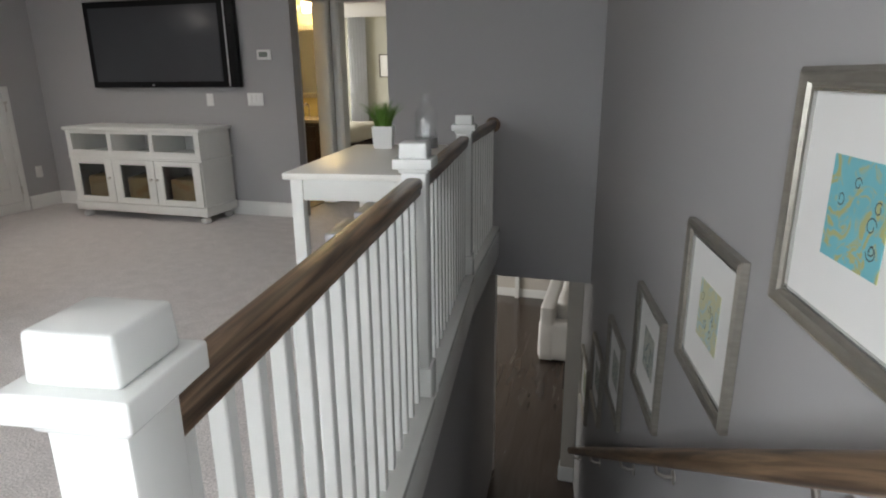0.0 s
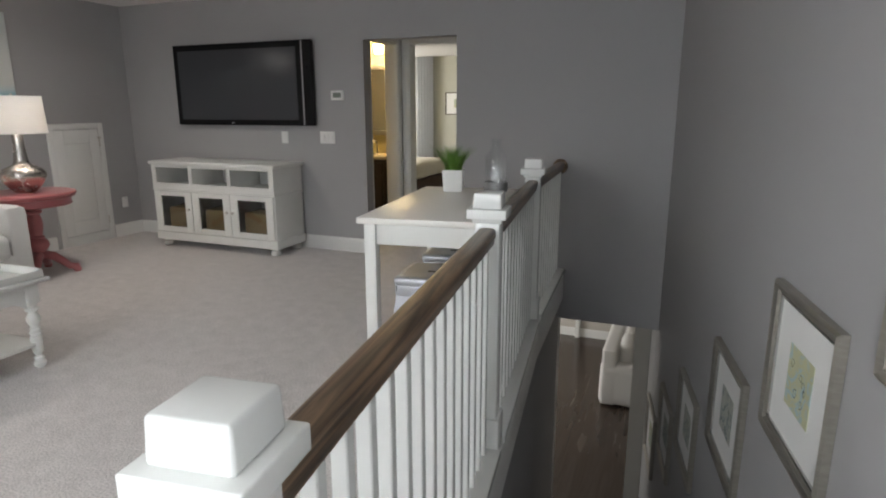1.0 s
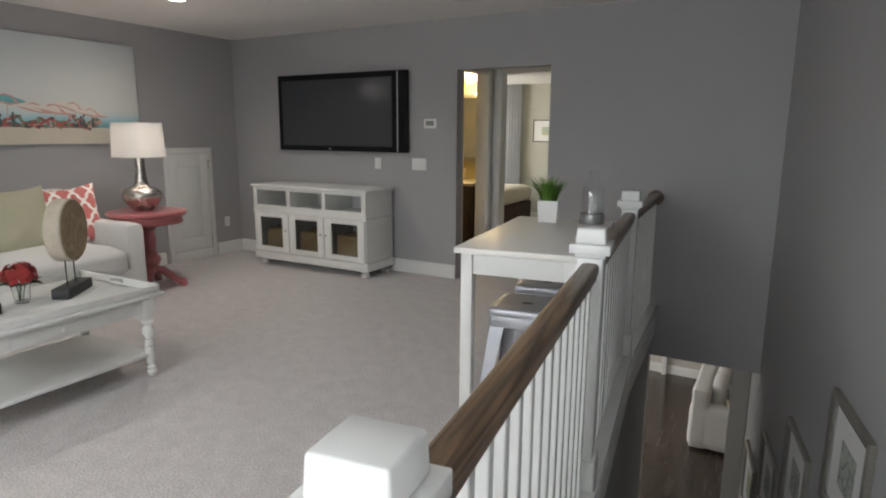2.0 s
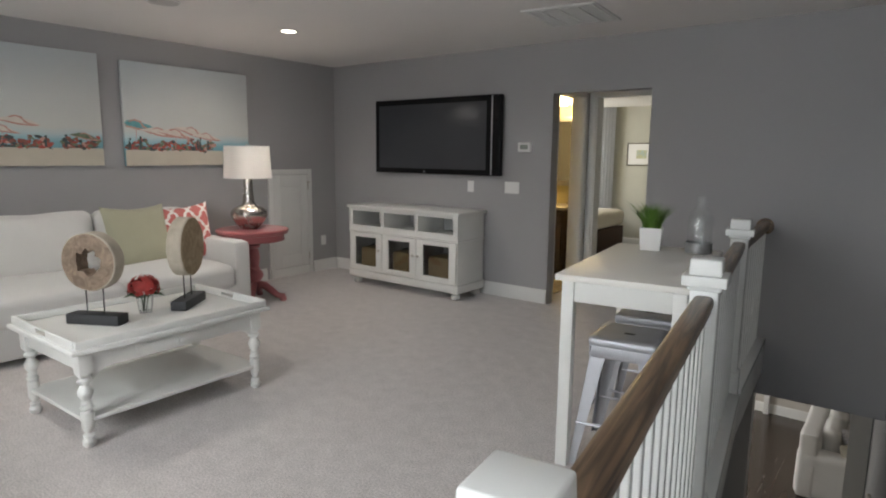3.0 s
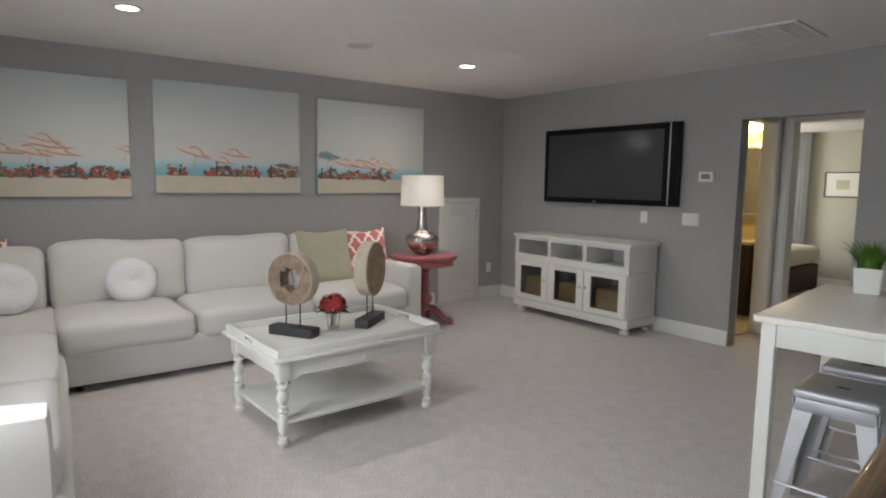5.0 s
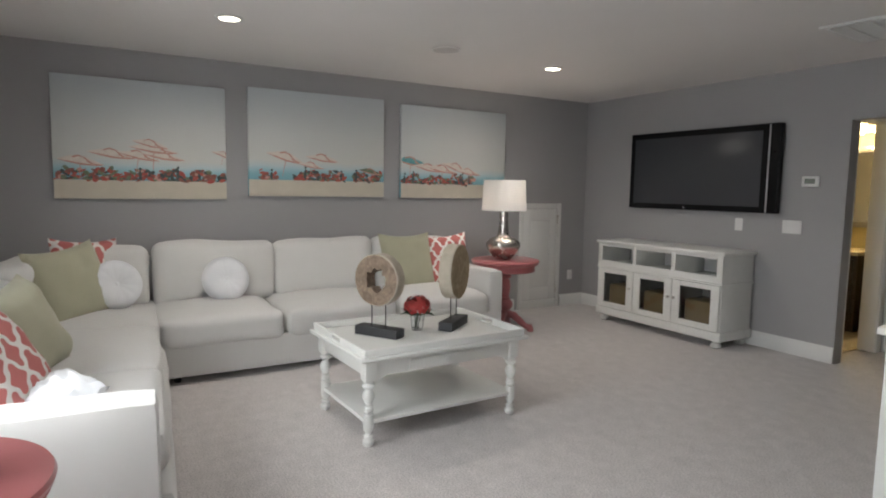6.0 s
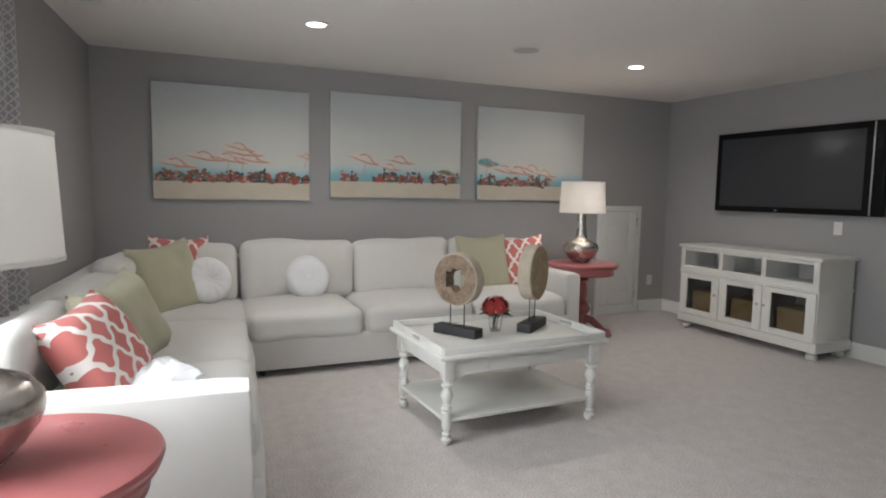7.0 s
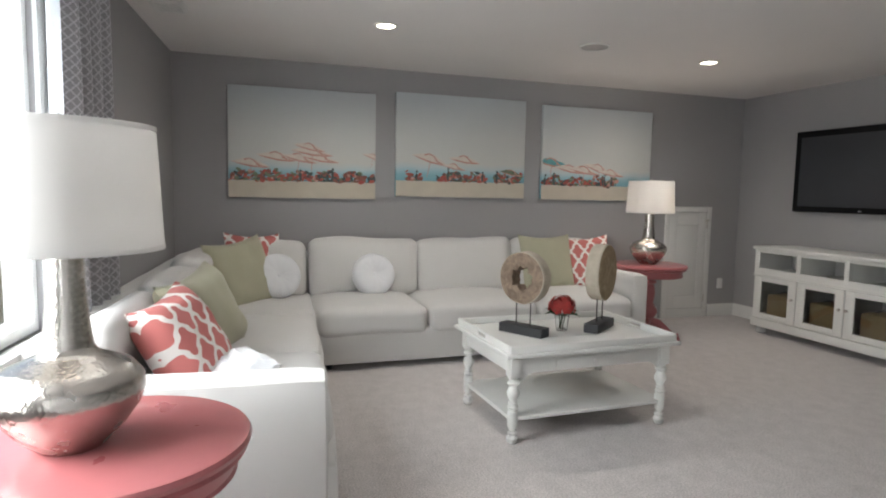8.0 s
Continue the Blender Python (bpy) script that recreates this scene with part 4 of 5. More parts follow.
# ---------------------------------------------------------------- ceiling fixtures
def downlight(x, y, z=CEILING, watts=46):
    d = thing("recessed_downlight", pose(x, y, z), "round recessed downlight, lit warm white", "ceiling light", "recessed downlights")
    part("ring", lathe([(0.062, -0.002), (0.088, -0.002), (0.090, -0.007), (0.066, -0.010), (0.060, -0.004), (0.062, -0.002)], 36), TRIM, d)
    part("lens", lathe([(0, -0.006), (0.061, -0.006), (0.061, -0.003), (0, -0.003)], 36), DOWNLIGHT, d, "glowing lens")
    spot("downlight_lamp", (x, y, z - 0.02), watts, (1.0, 0.945, 0.88), 165, 0.06)


downlight(-3.64, 1.26, watts=42)
downlight(-3.70, 3.97, watts=44)
sp = thing("ceiling_speaker", pose(-3.61, 2.84, CEILING), "round grey-white speaker flush in the ceiling", "speaker")
part("ring", lathe([(0.098, 0.0), (0.113, 0.0), (0.113, -0.006), (0.100, -0.009), (0.098, 0.0)], 40), TRIM, sp)
part("grille", lathe([(0, -0.006), (0.099, -0.006), (0.099, -0.001), (0, -0.001)], 40), GRILLE, sp, "perforated grille")


def ceiling_vent(m, w, h, label, slats):
    v = thing("ceiling_vent", m, label, "air vent")
    fr = box(-w / 2, w / 2, -h / 2, -h / 2 + 0.03, -0.012, 0, 0.003)
    box(-w / 2, w / 2, h / 2 - 0.03, h / 2, -0.012, 0, 0.003, bm=fr)
    box(-w / 2, -w / 2 + 0.03, -h / 2 + 0.03, h / 2 - 0.03, -0.012, 0, 0.003, bm=fr)
    box(w / 2 - 0.03, w / 2, -h / 2 + 0.03, h / 2 - 0.03, -0.012, 0, 0.003, bm=fr)
    part("frame", fr, TRIM, v)
    # flat plate, no duct behind it: its grey stands in for the duct's shade
    part("backing", box(-w / 2 + 0.03, w / 2 - 0.03, -h / 2 + 0.03, h / 2 - 0.03, -0.003, -0.001), GRILLE, v, "grey backing plate coloured as shade in the duct")
    for i in range(slats):
        y = -h / 2 + 0.03 + (i + 0.5) * (h - 0.06) / slats
        bm = box(-w / 2 + 0.03, w / 2 - 0.03, -0.007, 0.007, -0.0012, 0.0012)
        part("slat", bm, TRIM, v, at=pose(0, y, -0.008, 32, 0, 0))
    for i in range(1, 4):
        x = -w / 2 + i * w / 4
        part("rib", box(x - 0.006, x + 0.006, -h / 2 + 0.03, h / 2 - 0.03, -0.013, -0.009), TRIM, v)


ceiling_vent(pose(-1.50, 4.80, CEILING, 0, 0, 5), 0.54, 0.62, "large white return air grille in the ceiling", 24)
ceiling_vent(pose(-3.66, -0.08, CEILING, 0, 0, WINDOW_ANGLE), 0.36, 0.20, "small white ceiling register by the window", 8)


# ---------------------------------------------------------------- corner sofa
SOFA_RET = WINDOW_WALL                                # the return stands along the window wall


def corner_sofa():
    s = thing("corner_sofa", pose(0, 0, 0), "off-white linen L-shaped corner sofa with loose cushions", "sofa")
    # long side along the art wall: x -4.98 to -3.98, y up to 3.70
    part("base", soft_block(1.02, 2.88, 0.25, 0.02, 8, wobble=0.003), LINEN, s, at=pose(-4.47, 2.17, 0.172))
    part("base", soft_block(3.05, 1.09, 0.28, 0.05, 16, wobble=0.022, seed=5), LINEN, s, at=SOFA_RET @ pose(1.64, 0.605, 0.155))
    part("back_frame", soft_block(0.22, 3.5, 0.76, 0.05, 8, wobble=0.004), LINEN, s, at=pose(-4.92, 1.92, 0.42))
    part("back_frame", soft_block(2.95, 0.15, 0.76, 0.05, 8, wobble=0.004), LINEN, s, at=SOFA_RET @ pose(1.65, 0.105, 0.42))
    part("arm", soft_block(1.00, 0.17, 0.62, 0.045, 10, wobble=0.004), LINEN, s, at=pose(-4.46, 3.62, 0.35))
    part("arm", soft_block(0.19, 1.02, 0.64, 0.03, 10, wobble=0.004), LINEN, s, at=SOFA_RET @ pose(3.16, 0.58, 0.335))
    seats = [(0.84, 1.69), (1.70, 2.62), (2.63, 3.53)]
    for k, (a, b) in enumerate(seats):
        part("seat_cushion", soft_block(0.94, b - a - 0.010, 0.215, 0.065, 14, crown=0.036, wobble=0.014, seed=k), LINEN, s, at=pose(-4.385, (a + b) / 2, 0.364))
    for k, (a, b) in enumerate([(0.05, 1.06), (1.07, 2.08), (2.09, 3.04)]):
        part("seat_cushion", soft_block(b - a - 0.006, 0.96, 0.19, 0.06, 12, crown=0.03, wobble=0.008, seed=10 + k), LINEN, s, at=SOFA_RET @ pose((a + b) / 2, 0.64, 0.372))
    for k, (a, b) in enumerate([(0.86, 1.80), (1.81, 2.72), (2.73, 3.52)]):
        part("back_cushion", soft_block(0.51, b - a - 0.004, 0.21, 0.075, 16, crown=0.055, wobble=0.026, seed=20 + k), LINEN, s,
             at=pose(-4.73, (a + b) / 2, 0.675, 0, 76, 0))
    part("back_cushion", soft_block(0.50, 0.62, 0.20, 0.085, 12, crown=0.03, wobble=0.014, seed=31), LINEN, s, at=pose(-4.73, 0.53, 0.67, 0, 76, 0))
    for k, (a, b) in enumerate([(0.55, 1.35), (1.36, 2.2), (2.21, 3.04)]):
        part("back_cushion", soft_block(b - a - 0.01, 0.46, 0.20 - 0.04 * (k == 2), 0.075, 14, crown=0.05 - 0.02 * k, wobble=0.035 - 0.01 * k, seed=40 + k), LINEN, s,
             at=SOFA_RET @ pose((a + b) / 2, 0.26 - 0.035 * (k == 2), 0.66 - 0.025 * k, 74 + 4 * k, 0, 0))
    for x, y in ((-4.05, 0.95), (-4.05, 3.55), (-4.9, 3.6)):
        part("foot", lathe([(0, 0), (0.022, 0), (0.028, 0.045), (0, 0.045)], 12), BLACKBASE, s, at=pose(x, y, 0))
    for x, y in ((3.15, 0.95), (3.15, 0.12), (0.9, 0.85)):
        part("foot", lathe([(0, 0), (0.022, 0), (0.028, 0.045), (0, 0.045)], 12), BLACKBASE, s, at=SOFA_RET @ pose(x, y, 0))
    return s


corner_sofa()


def scatter(name, w, t, mat, m, label, group, seed, button=False):
    bm = pillow(w, w, t, seed=seed)
    ob = solid(name, bm, mat, label, "cushion", m)
    return tagged(ob, group=group)


def round_cushion(m, label, seed):
    r, t = 0.18, 0.075
    prof = [(0, -t * .55)]
    for a in range(-90, 91, 12):
        prof.append((r - t + t * math.cos(radians(a)) ** 0.8, t * math.sin(radians(a))))
    prof += [(0.05, t * 0.82), (0.02, t * 0.55), (0, t * .45)]
    c = thing("round_cushion", m, label, "cushion", "white round cushions")
    bm = lathe(prof, 48)
    for v in bm.verts:
        a = math.atan2(v.co.y, v.co.x)
        v.co.z *= 1 + 0.05 * math.cos(12 * a) * (v.co.xy.length / r)
    part("cover", bm, WHITECLOTH, c, angle=60)
    part("button", lathe([(0, -0.006), (0.014, -0.003), (0.016, 0.003), (0.008, 0.008), (0, 0.009)], 16), WHITECLOTH, c, at=pose(0, 0, t * .47))


# leaning poses: local z of a cushion points into the room
def lean(x, y, z, facing, tilt=14, roll=0):
    """facing: degrees of the way a cushion faces, from +x towards +y; tilt: how far it leans back."""
    return pose(x, y, z, 0, 0, facing + 90) @ pose(0, 0, 0, 90 - tilt, 0, 0) @ pose(0, 0, 0, 0, 0, roll)


round_cushion(lean(-4.50, 1.37, 0.645, 2, 18), "white round tufted cushion on the sofa", 1)
round_cushion(lean(-4.475, 0.60, 0.655, 14, 18), "white round tufted cushion near the sofa corner", 2)
scatter("sage_cushion", 0.54, 0.15, SAGE, lean(-4.53, 3.00, 0.715, 2, 18, 0), "sage green square cushion leaning on the sofa back", "sage cushions", 3)
scatter("coral_cushion", 0.51, 0.15, CORAL, lean(-4.55, 3.40, 0.71, -16, 18, 4), "coral and white lattice cushion by the sofa arm", "coral cushions", 4)
scatter("coral_cushion", 0.47, 0.15, CORAL, lean(-4.66, 0.42, 0.755, 22, 14, -3), "coral and white lattice cushion in the sofa corner", "coral cushions", 5)
scatter("sage_cushion", 0.55, 0.17, SAGE, lean(-4.36, 0.33, 0.70, 40, 20, 6), "large sage green cushion in the sofa corner", "sage cushions", 6)
scatter("sage_cushion", 0.47, 0.24, SAGE, lean(-2.82, 0.14, 0.70, 60, 24, 10), "pale sage cushion on the sofa return", "sage cushions", 7)
scatter("coral_cushion", 0.47, 0.22, CORAL, lean(-2.43, 0.08, 0.665, 66, 30, 10), "coral and white lattice cushion by the return arm", "coral cushions", 8)
ruffle = pillow(0.34, 0.28, 0.16, seed=9)
for v in ruffle.verts:
    v.co.z += 0.007 * math.sin(v.co.x * 130 + 2 * math.sin(v.co.y * 30)) + 0.005 * math.sin(v.co.y * 90 + v.co.x * 25)
tagged(solid("ruffled_cushion", ruffle, WHITECLOTH, "small white ruffled cushion lying by the sofa arm", "cushion", pose(-2.40, 0.31, 0.515, 14, -4, 20)), group="white cushions")


# ---------------------------------------------------------------- turned coffee table
LEG = [(0, 0), (0.020, 0), (0.028, 0.012), (0.030, 0.030), (0.022, 0.044), (0.026, 0.052), (0.026, 0.058), (0.018, 0.066), (0.026, 0.085), (0.028, 0.10),
       (0.028, 0.165), (0.022, 0.172), (0.030, 0.185), (0.022, 0.198), (0.027, 0.206), (0.020, 0.216), (0.031, 0.245), (0.032, 0.262), (0.024, 0.285),
       (0.020, 0.292), (0.031, 0.302), (0.031, 0.312), (0.022, 0.322), (0.030, 0.334), (0.030, 0.340), (0, 0.340)]


def coffee_table():
    w, l, h = 0.74, 1.07, 0.505
    t = thing("coffee_table", pose(-2.762, 2.172, 0, 0, 0, 1.5), "white painted tray-top coffee table with turned legs and a low shelf", "coffee table")
    hx, hy = w / 2 - 0.055, l / 2 - 0.055
    for x in (-hx, hx):
        for y in (-hy, hy):
            part("leg", lathe([(max(0.012, 0.0265 + (r - 0.0265) * 1.5) if r > 0 else 0, q * 0.370 / 0.340) for r, q in LEG], 22), WHITEPAINT, t, at=pose(x, y, 0))
            part("leg_block", box(x - 0.033, x + 0.033, y - 0.033, y + 0.033, 0.368, 0.485, 0.004), WHITEPAINT, t)
    part("shelf", box(-w / 2 + 0.035, w / 2 - 0.035, -l / 2 + 0.035, l / 2 - 0.035, 0.128, 0.150, 0.004), WHITEPAINT, t)
    for x in (-hx - 0.018, hx - 0.004):
        part("apron", box(x, x + 0.022, -hy + 0.033, hy - 0.033, 0.385, 0.485, 0.002), WHITEPAINT, t)
    for y in (-hy - 0.018, hy - 0.004):
        part("apron", box(-hx + 0.033, hx - 0.033, y, y + 0.022, 0.385, 0.485, 0.002), WHITEPAINT, t)
    for x in (-hx, hx):
        for y, sgn in ((-hy, 1), (hy, -1)):
            br = bmesh.new()
            pts = [(0.0, 0.386), (0.07, 0.386), (0.06, 0.380), (0.04, 0.372), (0.025, 0.362), (0.0, 0.340)]
            a = [br.verts.new((x + 0.017 * (1 if x > 0 else -1), y + sgn * (0.032 + q), z)) for q, z in pts]
            b = [br.verts.new((x + 0.003 * (1 if x > 0 else -1), y + sgn * (0.032 + q), z)) for q, z in pts]
            for i in range(6):
                br.faces.new((a[i], a[(i + 1) % 6], b[(i + 1) % 6], b[i]))
            br.faces.new(a)
            br.faces.new(b)
            part("bracket", br, WHITEPAINT, t, smooth=False)
    drawer = part("drawer", box(hx + 0.0185, hx + 0.029, -0.24, 0.24, 0.396, 0.452, 0.003), WHITEPAINT, t, "shallow drawer front")
    part("knob", lathe([(0, 0), (0.008, 0), (0.008, 0.008), (0.017, 0.014), (0.017, 0.020), (0, 0.026)], 18), WHITEPAINT, drawer, "round white knob", pose(hx + 0.029, 0, 0.425, 0, 90, 0))
    part("top", box(-w / 2 - 0.02, w / 2 + 0.02, -l / 2 - 0.02, l / 2 + 0.02, 0.482, 0.506, 0.007, 3), WHITEPAINT, t)
    # tray rim with cut-out handles at both ends
    for sgn in (-1, 1):
        x = sgn * (w / 2 - 0.004)
        bm = box(-0.009, 0.009, -l / 2 + 0.003, l / 2 - 0.003, 0.506, 0.545, 0.004, 3)
        part("tray_side", bm, WHITEPAINT, t, at=pose(x, 0, 0))
        y = sgn * (l / 2 - 0.006)
        bm = box(-w / 2 + 0.006, -0.06, -0.009, 0.009, 0.506, 0.550, 0.004, 3)
        box(0.06, w / 2 - 0.006, -0.009, 0.009, 0.506, 0.550, 0.004, 3, bm=bm)
        box(-0.06, 0.06, -0.009, 0.009, 0.506, 0.517, 0.002, bm=bm)
        box(-0.06, 0.06, -0.009, 0.009, 0.538, 0.550, 0.003, bm=bm)
        part("tray_end", bm, WHITEPAINT, t, at=pose(0, y, 0))


coffee_table()


def wood_disc(x, y, turn, r, hole, cz, label, seed, face=None):
    d = thing("wood_disc_sculpture", pose(x, y, 0.507, 0, 0, turn), label, "sculpture", "wooden discs on stands")
    part("base", box(-0.15, 0.15, -0.045, 0.045, 0, 0.055, 0.003), BLACKBASE, d, "charcoal block base")
    for q in (-0.055, 0.045):
        part("rod", tube([(q, 0, 0.05), (q, 0, cz - 0.507 - r + 0.03)], 0.0035, 8), IRON, d, "thin iron rod")
    rnd = random.Random(seed)
    n, t = 56, 0.042
    bm = bmesh.new()
    ring = []
    for i in range(n):
        a = 2 * math.pi * i / n
        ro = r * (1 + 0.02 * noise.noise(Vector((math.cos(a) * 2, math.sin(a) * 2, seed))))
        ri = hole * (1 + 0.35 * noise.noise(Vector((math.cos(a) * 2.6, math.sin(a) * 2.6, seed + 9)))) if hole else 0.0
        c, s_ = math.cos(a), math.sin(a)
        ring.append([bm.verts.new((rr * c, yy, rr * s_)) for rr, yy in ((ro - .006, -t), (ro, -t + .006), (ro, t - .006), (ro - .006, t), (max(ri, .002), t), (max(ri * 0.9, .002), 0), (max(ri, .002), -t))])
    for i in range(n):
        a, b = ring[i], ring[(i + 1) % n]
        for k in range(7):
            f = bm.faces.new((a[k], a[(k + 1) % 7], b[(k + 1) % 7], b[k]))
            f.material_index = 1 if k in (0, 1, 2) else 0
    ob = part("disc", bm, face or DISCWOOD, d, "weathered round wood slice", pose(0, 0, cz - 0.507))
    ob.data.materials.append(DISCEDGE)


wood_disc(-2.785, 1.922, 30, 0.155, 0.064, 0.845, "weathered wood ring with a ragged hole on a black stand", 2)
wood_disc(-2.785, 2.442, 128, 0.174, 0.0, 0.865, "weathered solid wood disc on a black stand", 5, PALEWOOD)


def flowers(x, y, z):
    f = thing("flower_vase", pose(x, y, z), "red flowers in a small clear glass tumbler", "vase")
    part("glass", lathe([(0, 0), (0.034, 0), (0.046, 0.10), (0.0435, 0.10), (0.032, 0.010), (0, 0.010)], 28), TUMBLER, f, "clear glass tumbler")
    rnd = random.Random(5)
    stems = bmesh.new()
    for i in range(4):
        a = rnd.uniform(0, 6.3)
        tube([(0.012 * math.cos(a), 0.012 * math.sin(a), 0.012), (0.02 * math.cos(a + 1), 0.02 * math.sin(a + 1), 0.09), (0.035 * math.cos(a), 0.035 * math.sin(a), 0.13)], 0.003, 6, bm=stems)
    part("stems", stems, FLOWERLEAF, f, "green stems")
    pet = bmesh.new()
    for i in range(260):
        u, v = rnd.random(), rnd.uniform(0, 6.283)
        el = math.acos(1 - 1.25 * u)
        d = Vector((math.sin(el) * math.cos(v), math.sin(el) * math.sin(v), math.cos(el)))
        p = Vector((0, 0, 0.14)) + Vector((d.x * 0.082, d.y * 0.082, d.z * 0.075)) * rnd.uniform(0.7, 1.0)
        s1 = d.orthogonal().normalized()
        s2 = d.cross(s1)
        k = rnd.uniform(0.013, 0.023)
        tw = rnd.uniform(0, 6.3)
        a1, a2 = math.cos(tw) * s1 + math.sin(tw) * s2, -math.sin(tw) * s1 + math.cos(tw) * s2
        pts = [p - a1 * k, p + a2 * k * .7 + d * .006, p + a1 * k + d * .004, p - a2 * k * .7 + d * .008]
        pet.faces.new([pet.verts.new(q) for q in pts])
    part("petals", pet, PETAL, f, "ruffled red petals")
    lv = bmesh.new()
    for i in range(13):
        a = i * 0.49 + rnd.uniform(-.2, .2)
        o, sd, lift = Vector((math.cos(a), math.sin(a), 0)), Vector((-math.sin(a), math.cos(a), 0)), rnd.uniform(-.012, .012)
        m0 = Vector((0, 0, 0.118 + lift))
        tip = m0 + o * rnd.uniform(0.10, 0.125) + Vector((0, 0, rnd.uniform(-.02, .02)))
        root, mid = m0 + o * 0.02, m0 + o * 0.065 + Vector((0, 0, -0.006))
        for sgn in (-1, 1):                            # two halves folded along the midrib
            lv.faces.new([lv.verts.new(q) for q in (root, mid + sd * sgn * 0.024 + Vector((0, 0, 0.010)), tip, mid)])
    part("leaves", lv, FLOWERLEAF, f, "dark green leaves")


flowers(-2.815, 2.195, 0.507)


# ---------------------------------------------------------------- red pedestal tables and lamps
def side_table(m, label):
    t = thing("side_table", m, label, "side table", "red pedestal tables")
    r = 0.335
    part("top", lathe([(0, 0.655), (r - 0.03, 0.655), (r - 0.012, 0.662), (r - 0.02, 0.672), (r - 0.004, 0.680), (r, 0.693), (r - 0.006, 0.704), (r - 0.02, 0.708), (0, 0.708)], 64), REDPAINT, t)
    part("apron", lathe([(0, 0.595), (r - 0.045, 0.595), (r - 0.038, 0.603), (r - 0.045, 0.610), (r - 0.045, 0.656), (0, 0.656)], 56), REDPAINT, t)
    part("pedestal", lathe([(0, 0.13), (0.06, 0.13), (0.075, 0.15), (0.050, 0.175), (0.045, 0.19), (0.070, 0.215), (0.088, 0.25), (0.080, 0.285), (0.055, 0.31), (0.060, 0.325), (0.045, 0.335),
                            (0.052, 0.37), (0.060, 0.43), (0.052, 0.49), (0.042, 0.515), (0.065, 0.53), (0.065, 0.545), (0.05, 0.555), (0.10, 0.58), (0.10, 0.597), (0, 0.597)], 32), REDPAINT, t)
    for k in range(4):
        leg = bmesh.new()
        path = [(0.03, 0.165), (0.10, 0.150), (0.16, 0.100), (0.21, 0.055), (0.26, 0.040), (0.285, 0.050)]
        tube([(x, 0, z) for x, z in path], [0.040, 0.038, 0.034, 0.030, 0.030, 0.026], 12, bm=leg)
        lathe([(0, 0), (0.028, 0), (0.034, 0.02), (0.024, 0.045), (0, 0.05)], 16, bm=leg, at=(0.265, 0, 0))
        part("foot", leg, REDPAINT, t, at=pose(0, 0, 0, 0, 0, 45 + 90 * k), angle=60)
    return t


def hammered():
    m = NICKEL.copy()
    m.name = "hammered_nickel"
    nt = m.node_tree
    b = nt.nodes["Principled BSDF"]
    tc = [n for n in nt.nodes if n.type == "TEX_COORD"][0]
    vo = nt.nodes.new("ShaderNodeTexVoronoi")
    vo.inputs["Scale"].default_value = 85
    nt.links.new(tc.outputs["Object"], vo.inputs["Vector"])
    bp = nt.nodes.new("ShaderNodeBump")
    bp.inputs["Strength"].default_value, bp.inputs["Distance"].default_value = 0.45, 0.0022
    nt.links.new(vo.outputs["Distance"], bp.inputs["Height"])
    nt.links.new(bp.outputs[0], b.inputs["Normal"])
    span = b.inputs["Roughness"].links[0].from_node
    span.inputs[3].default_value, span.inputs[4].default_value = 0.20, 0.32
    return m


HAMMERED = hammered()


def table_lamp(m, label, watts):
    l = thing("table_lamp", m, label, "table lamp", "pair of table lamps")
    prof = [(0, 0), (0.072, 0), (0.085, 0.012), (0.125, 0.055), (0.155, 0.098), (0.168, 0.135), (0.164, 0.165), (0.140, 0.195), (0.095, 0.215), (0.066, 0.228), (0.056, 0.245), (0.049, 0.30), (0.042, 0.38), (0.040, 0.47), (0, 0.472)]
    fine = []
    for (a, b), (c, d) in zip(prof, prof[1:]):
        for q in range(3):
            fine.append((a + (c - a) * q / 3, b + (d - b) * q / 3))
    part("body", lathe(fine + [prof[-1]], 56), HAMMERED, l, "hammered nickel gourd body", angle=70)
    part("socket", lathe([(0, 0.472), (0.014, 0.472), (0.014, 0.53), (0, 0.53)], 16), NICKEL, l, "nickel socket")
    sh = bmesh.new()
    lathe([(0.217, 0.478), (0.203, 0.768), (0.200, 0.768), (0.214, 0.478), (0.217, 0.478)], 64, bm=sh)
    shade = part("shade", sh, SHADE, l, "white fabric drum shade")
    trim_low = lathe([(0.2185, 0.476), (0.2180, 0.488), (0.213, 0.488), (0.213, 0.476), (0.2185, 0.476)], 64)
    part("shade_trim", trim_low, SHADE, shade, "stitched shade edging")
    part("shade_trim", lathe([(0.205, 0.759), (0.2045, 0.771), (0.199, 0.771), (0.199, 0.759), (0.205, 0.759)], 64), SHADE, shade, "stitched shade edging")
    part("finial", lathe([(0, 0.758), (0.004, 0.758), (0.004, 0.773), (0.010, 0.780), (0.006, 0.790), (0, 0.793)], 14), NICKEL, l, "small nickel finial")
    sp_ = bmesh.new()
    for k in range(3):
        a = k * 2.094
        tube([(0, 0, 0.760), (0.200 * math.cos(a), 0.200 * math.sin(a), 0.758)], 0.002, 6, bm=sp_)
    part("spider", sp_, NICKEL, l, "wire shade spider")
    p = m @ Vector((0, 0, 0.60))
    bulb("lamp_bulb", p, watts, (1.0, 0.86, 0.74), 0.05)
    return l


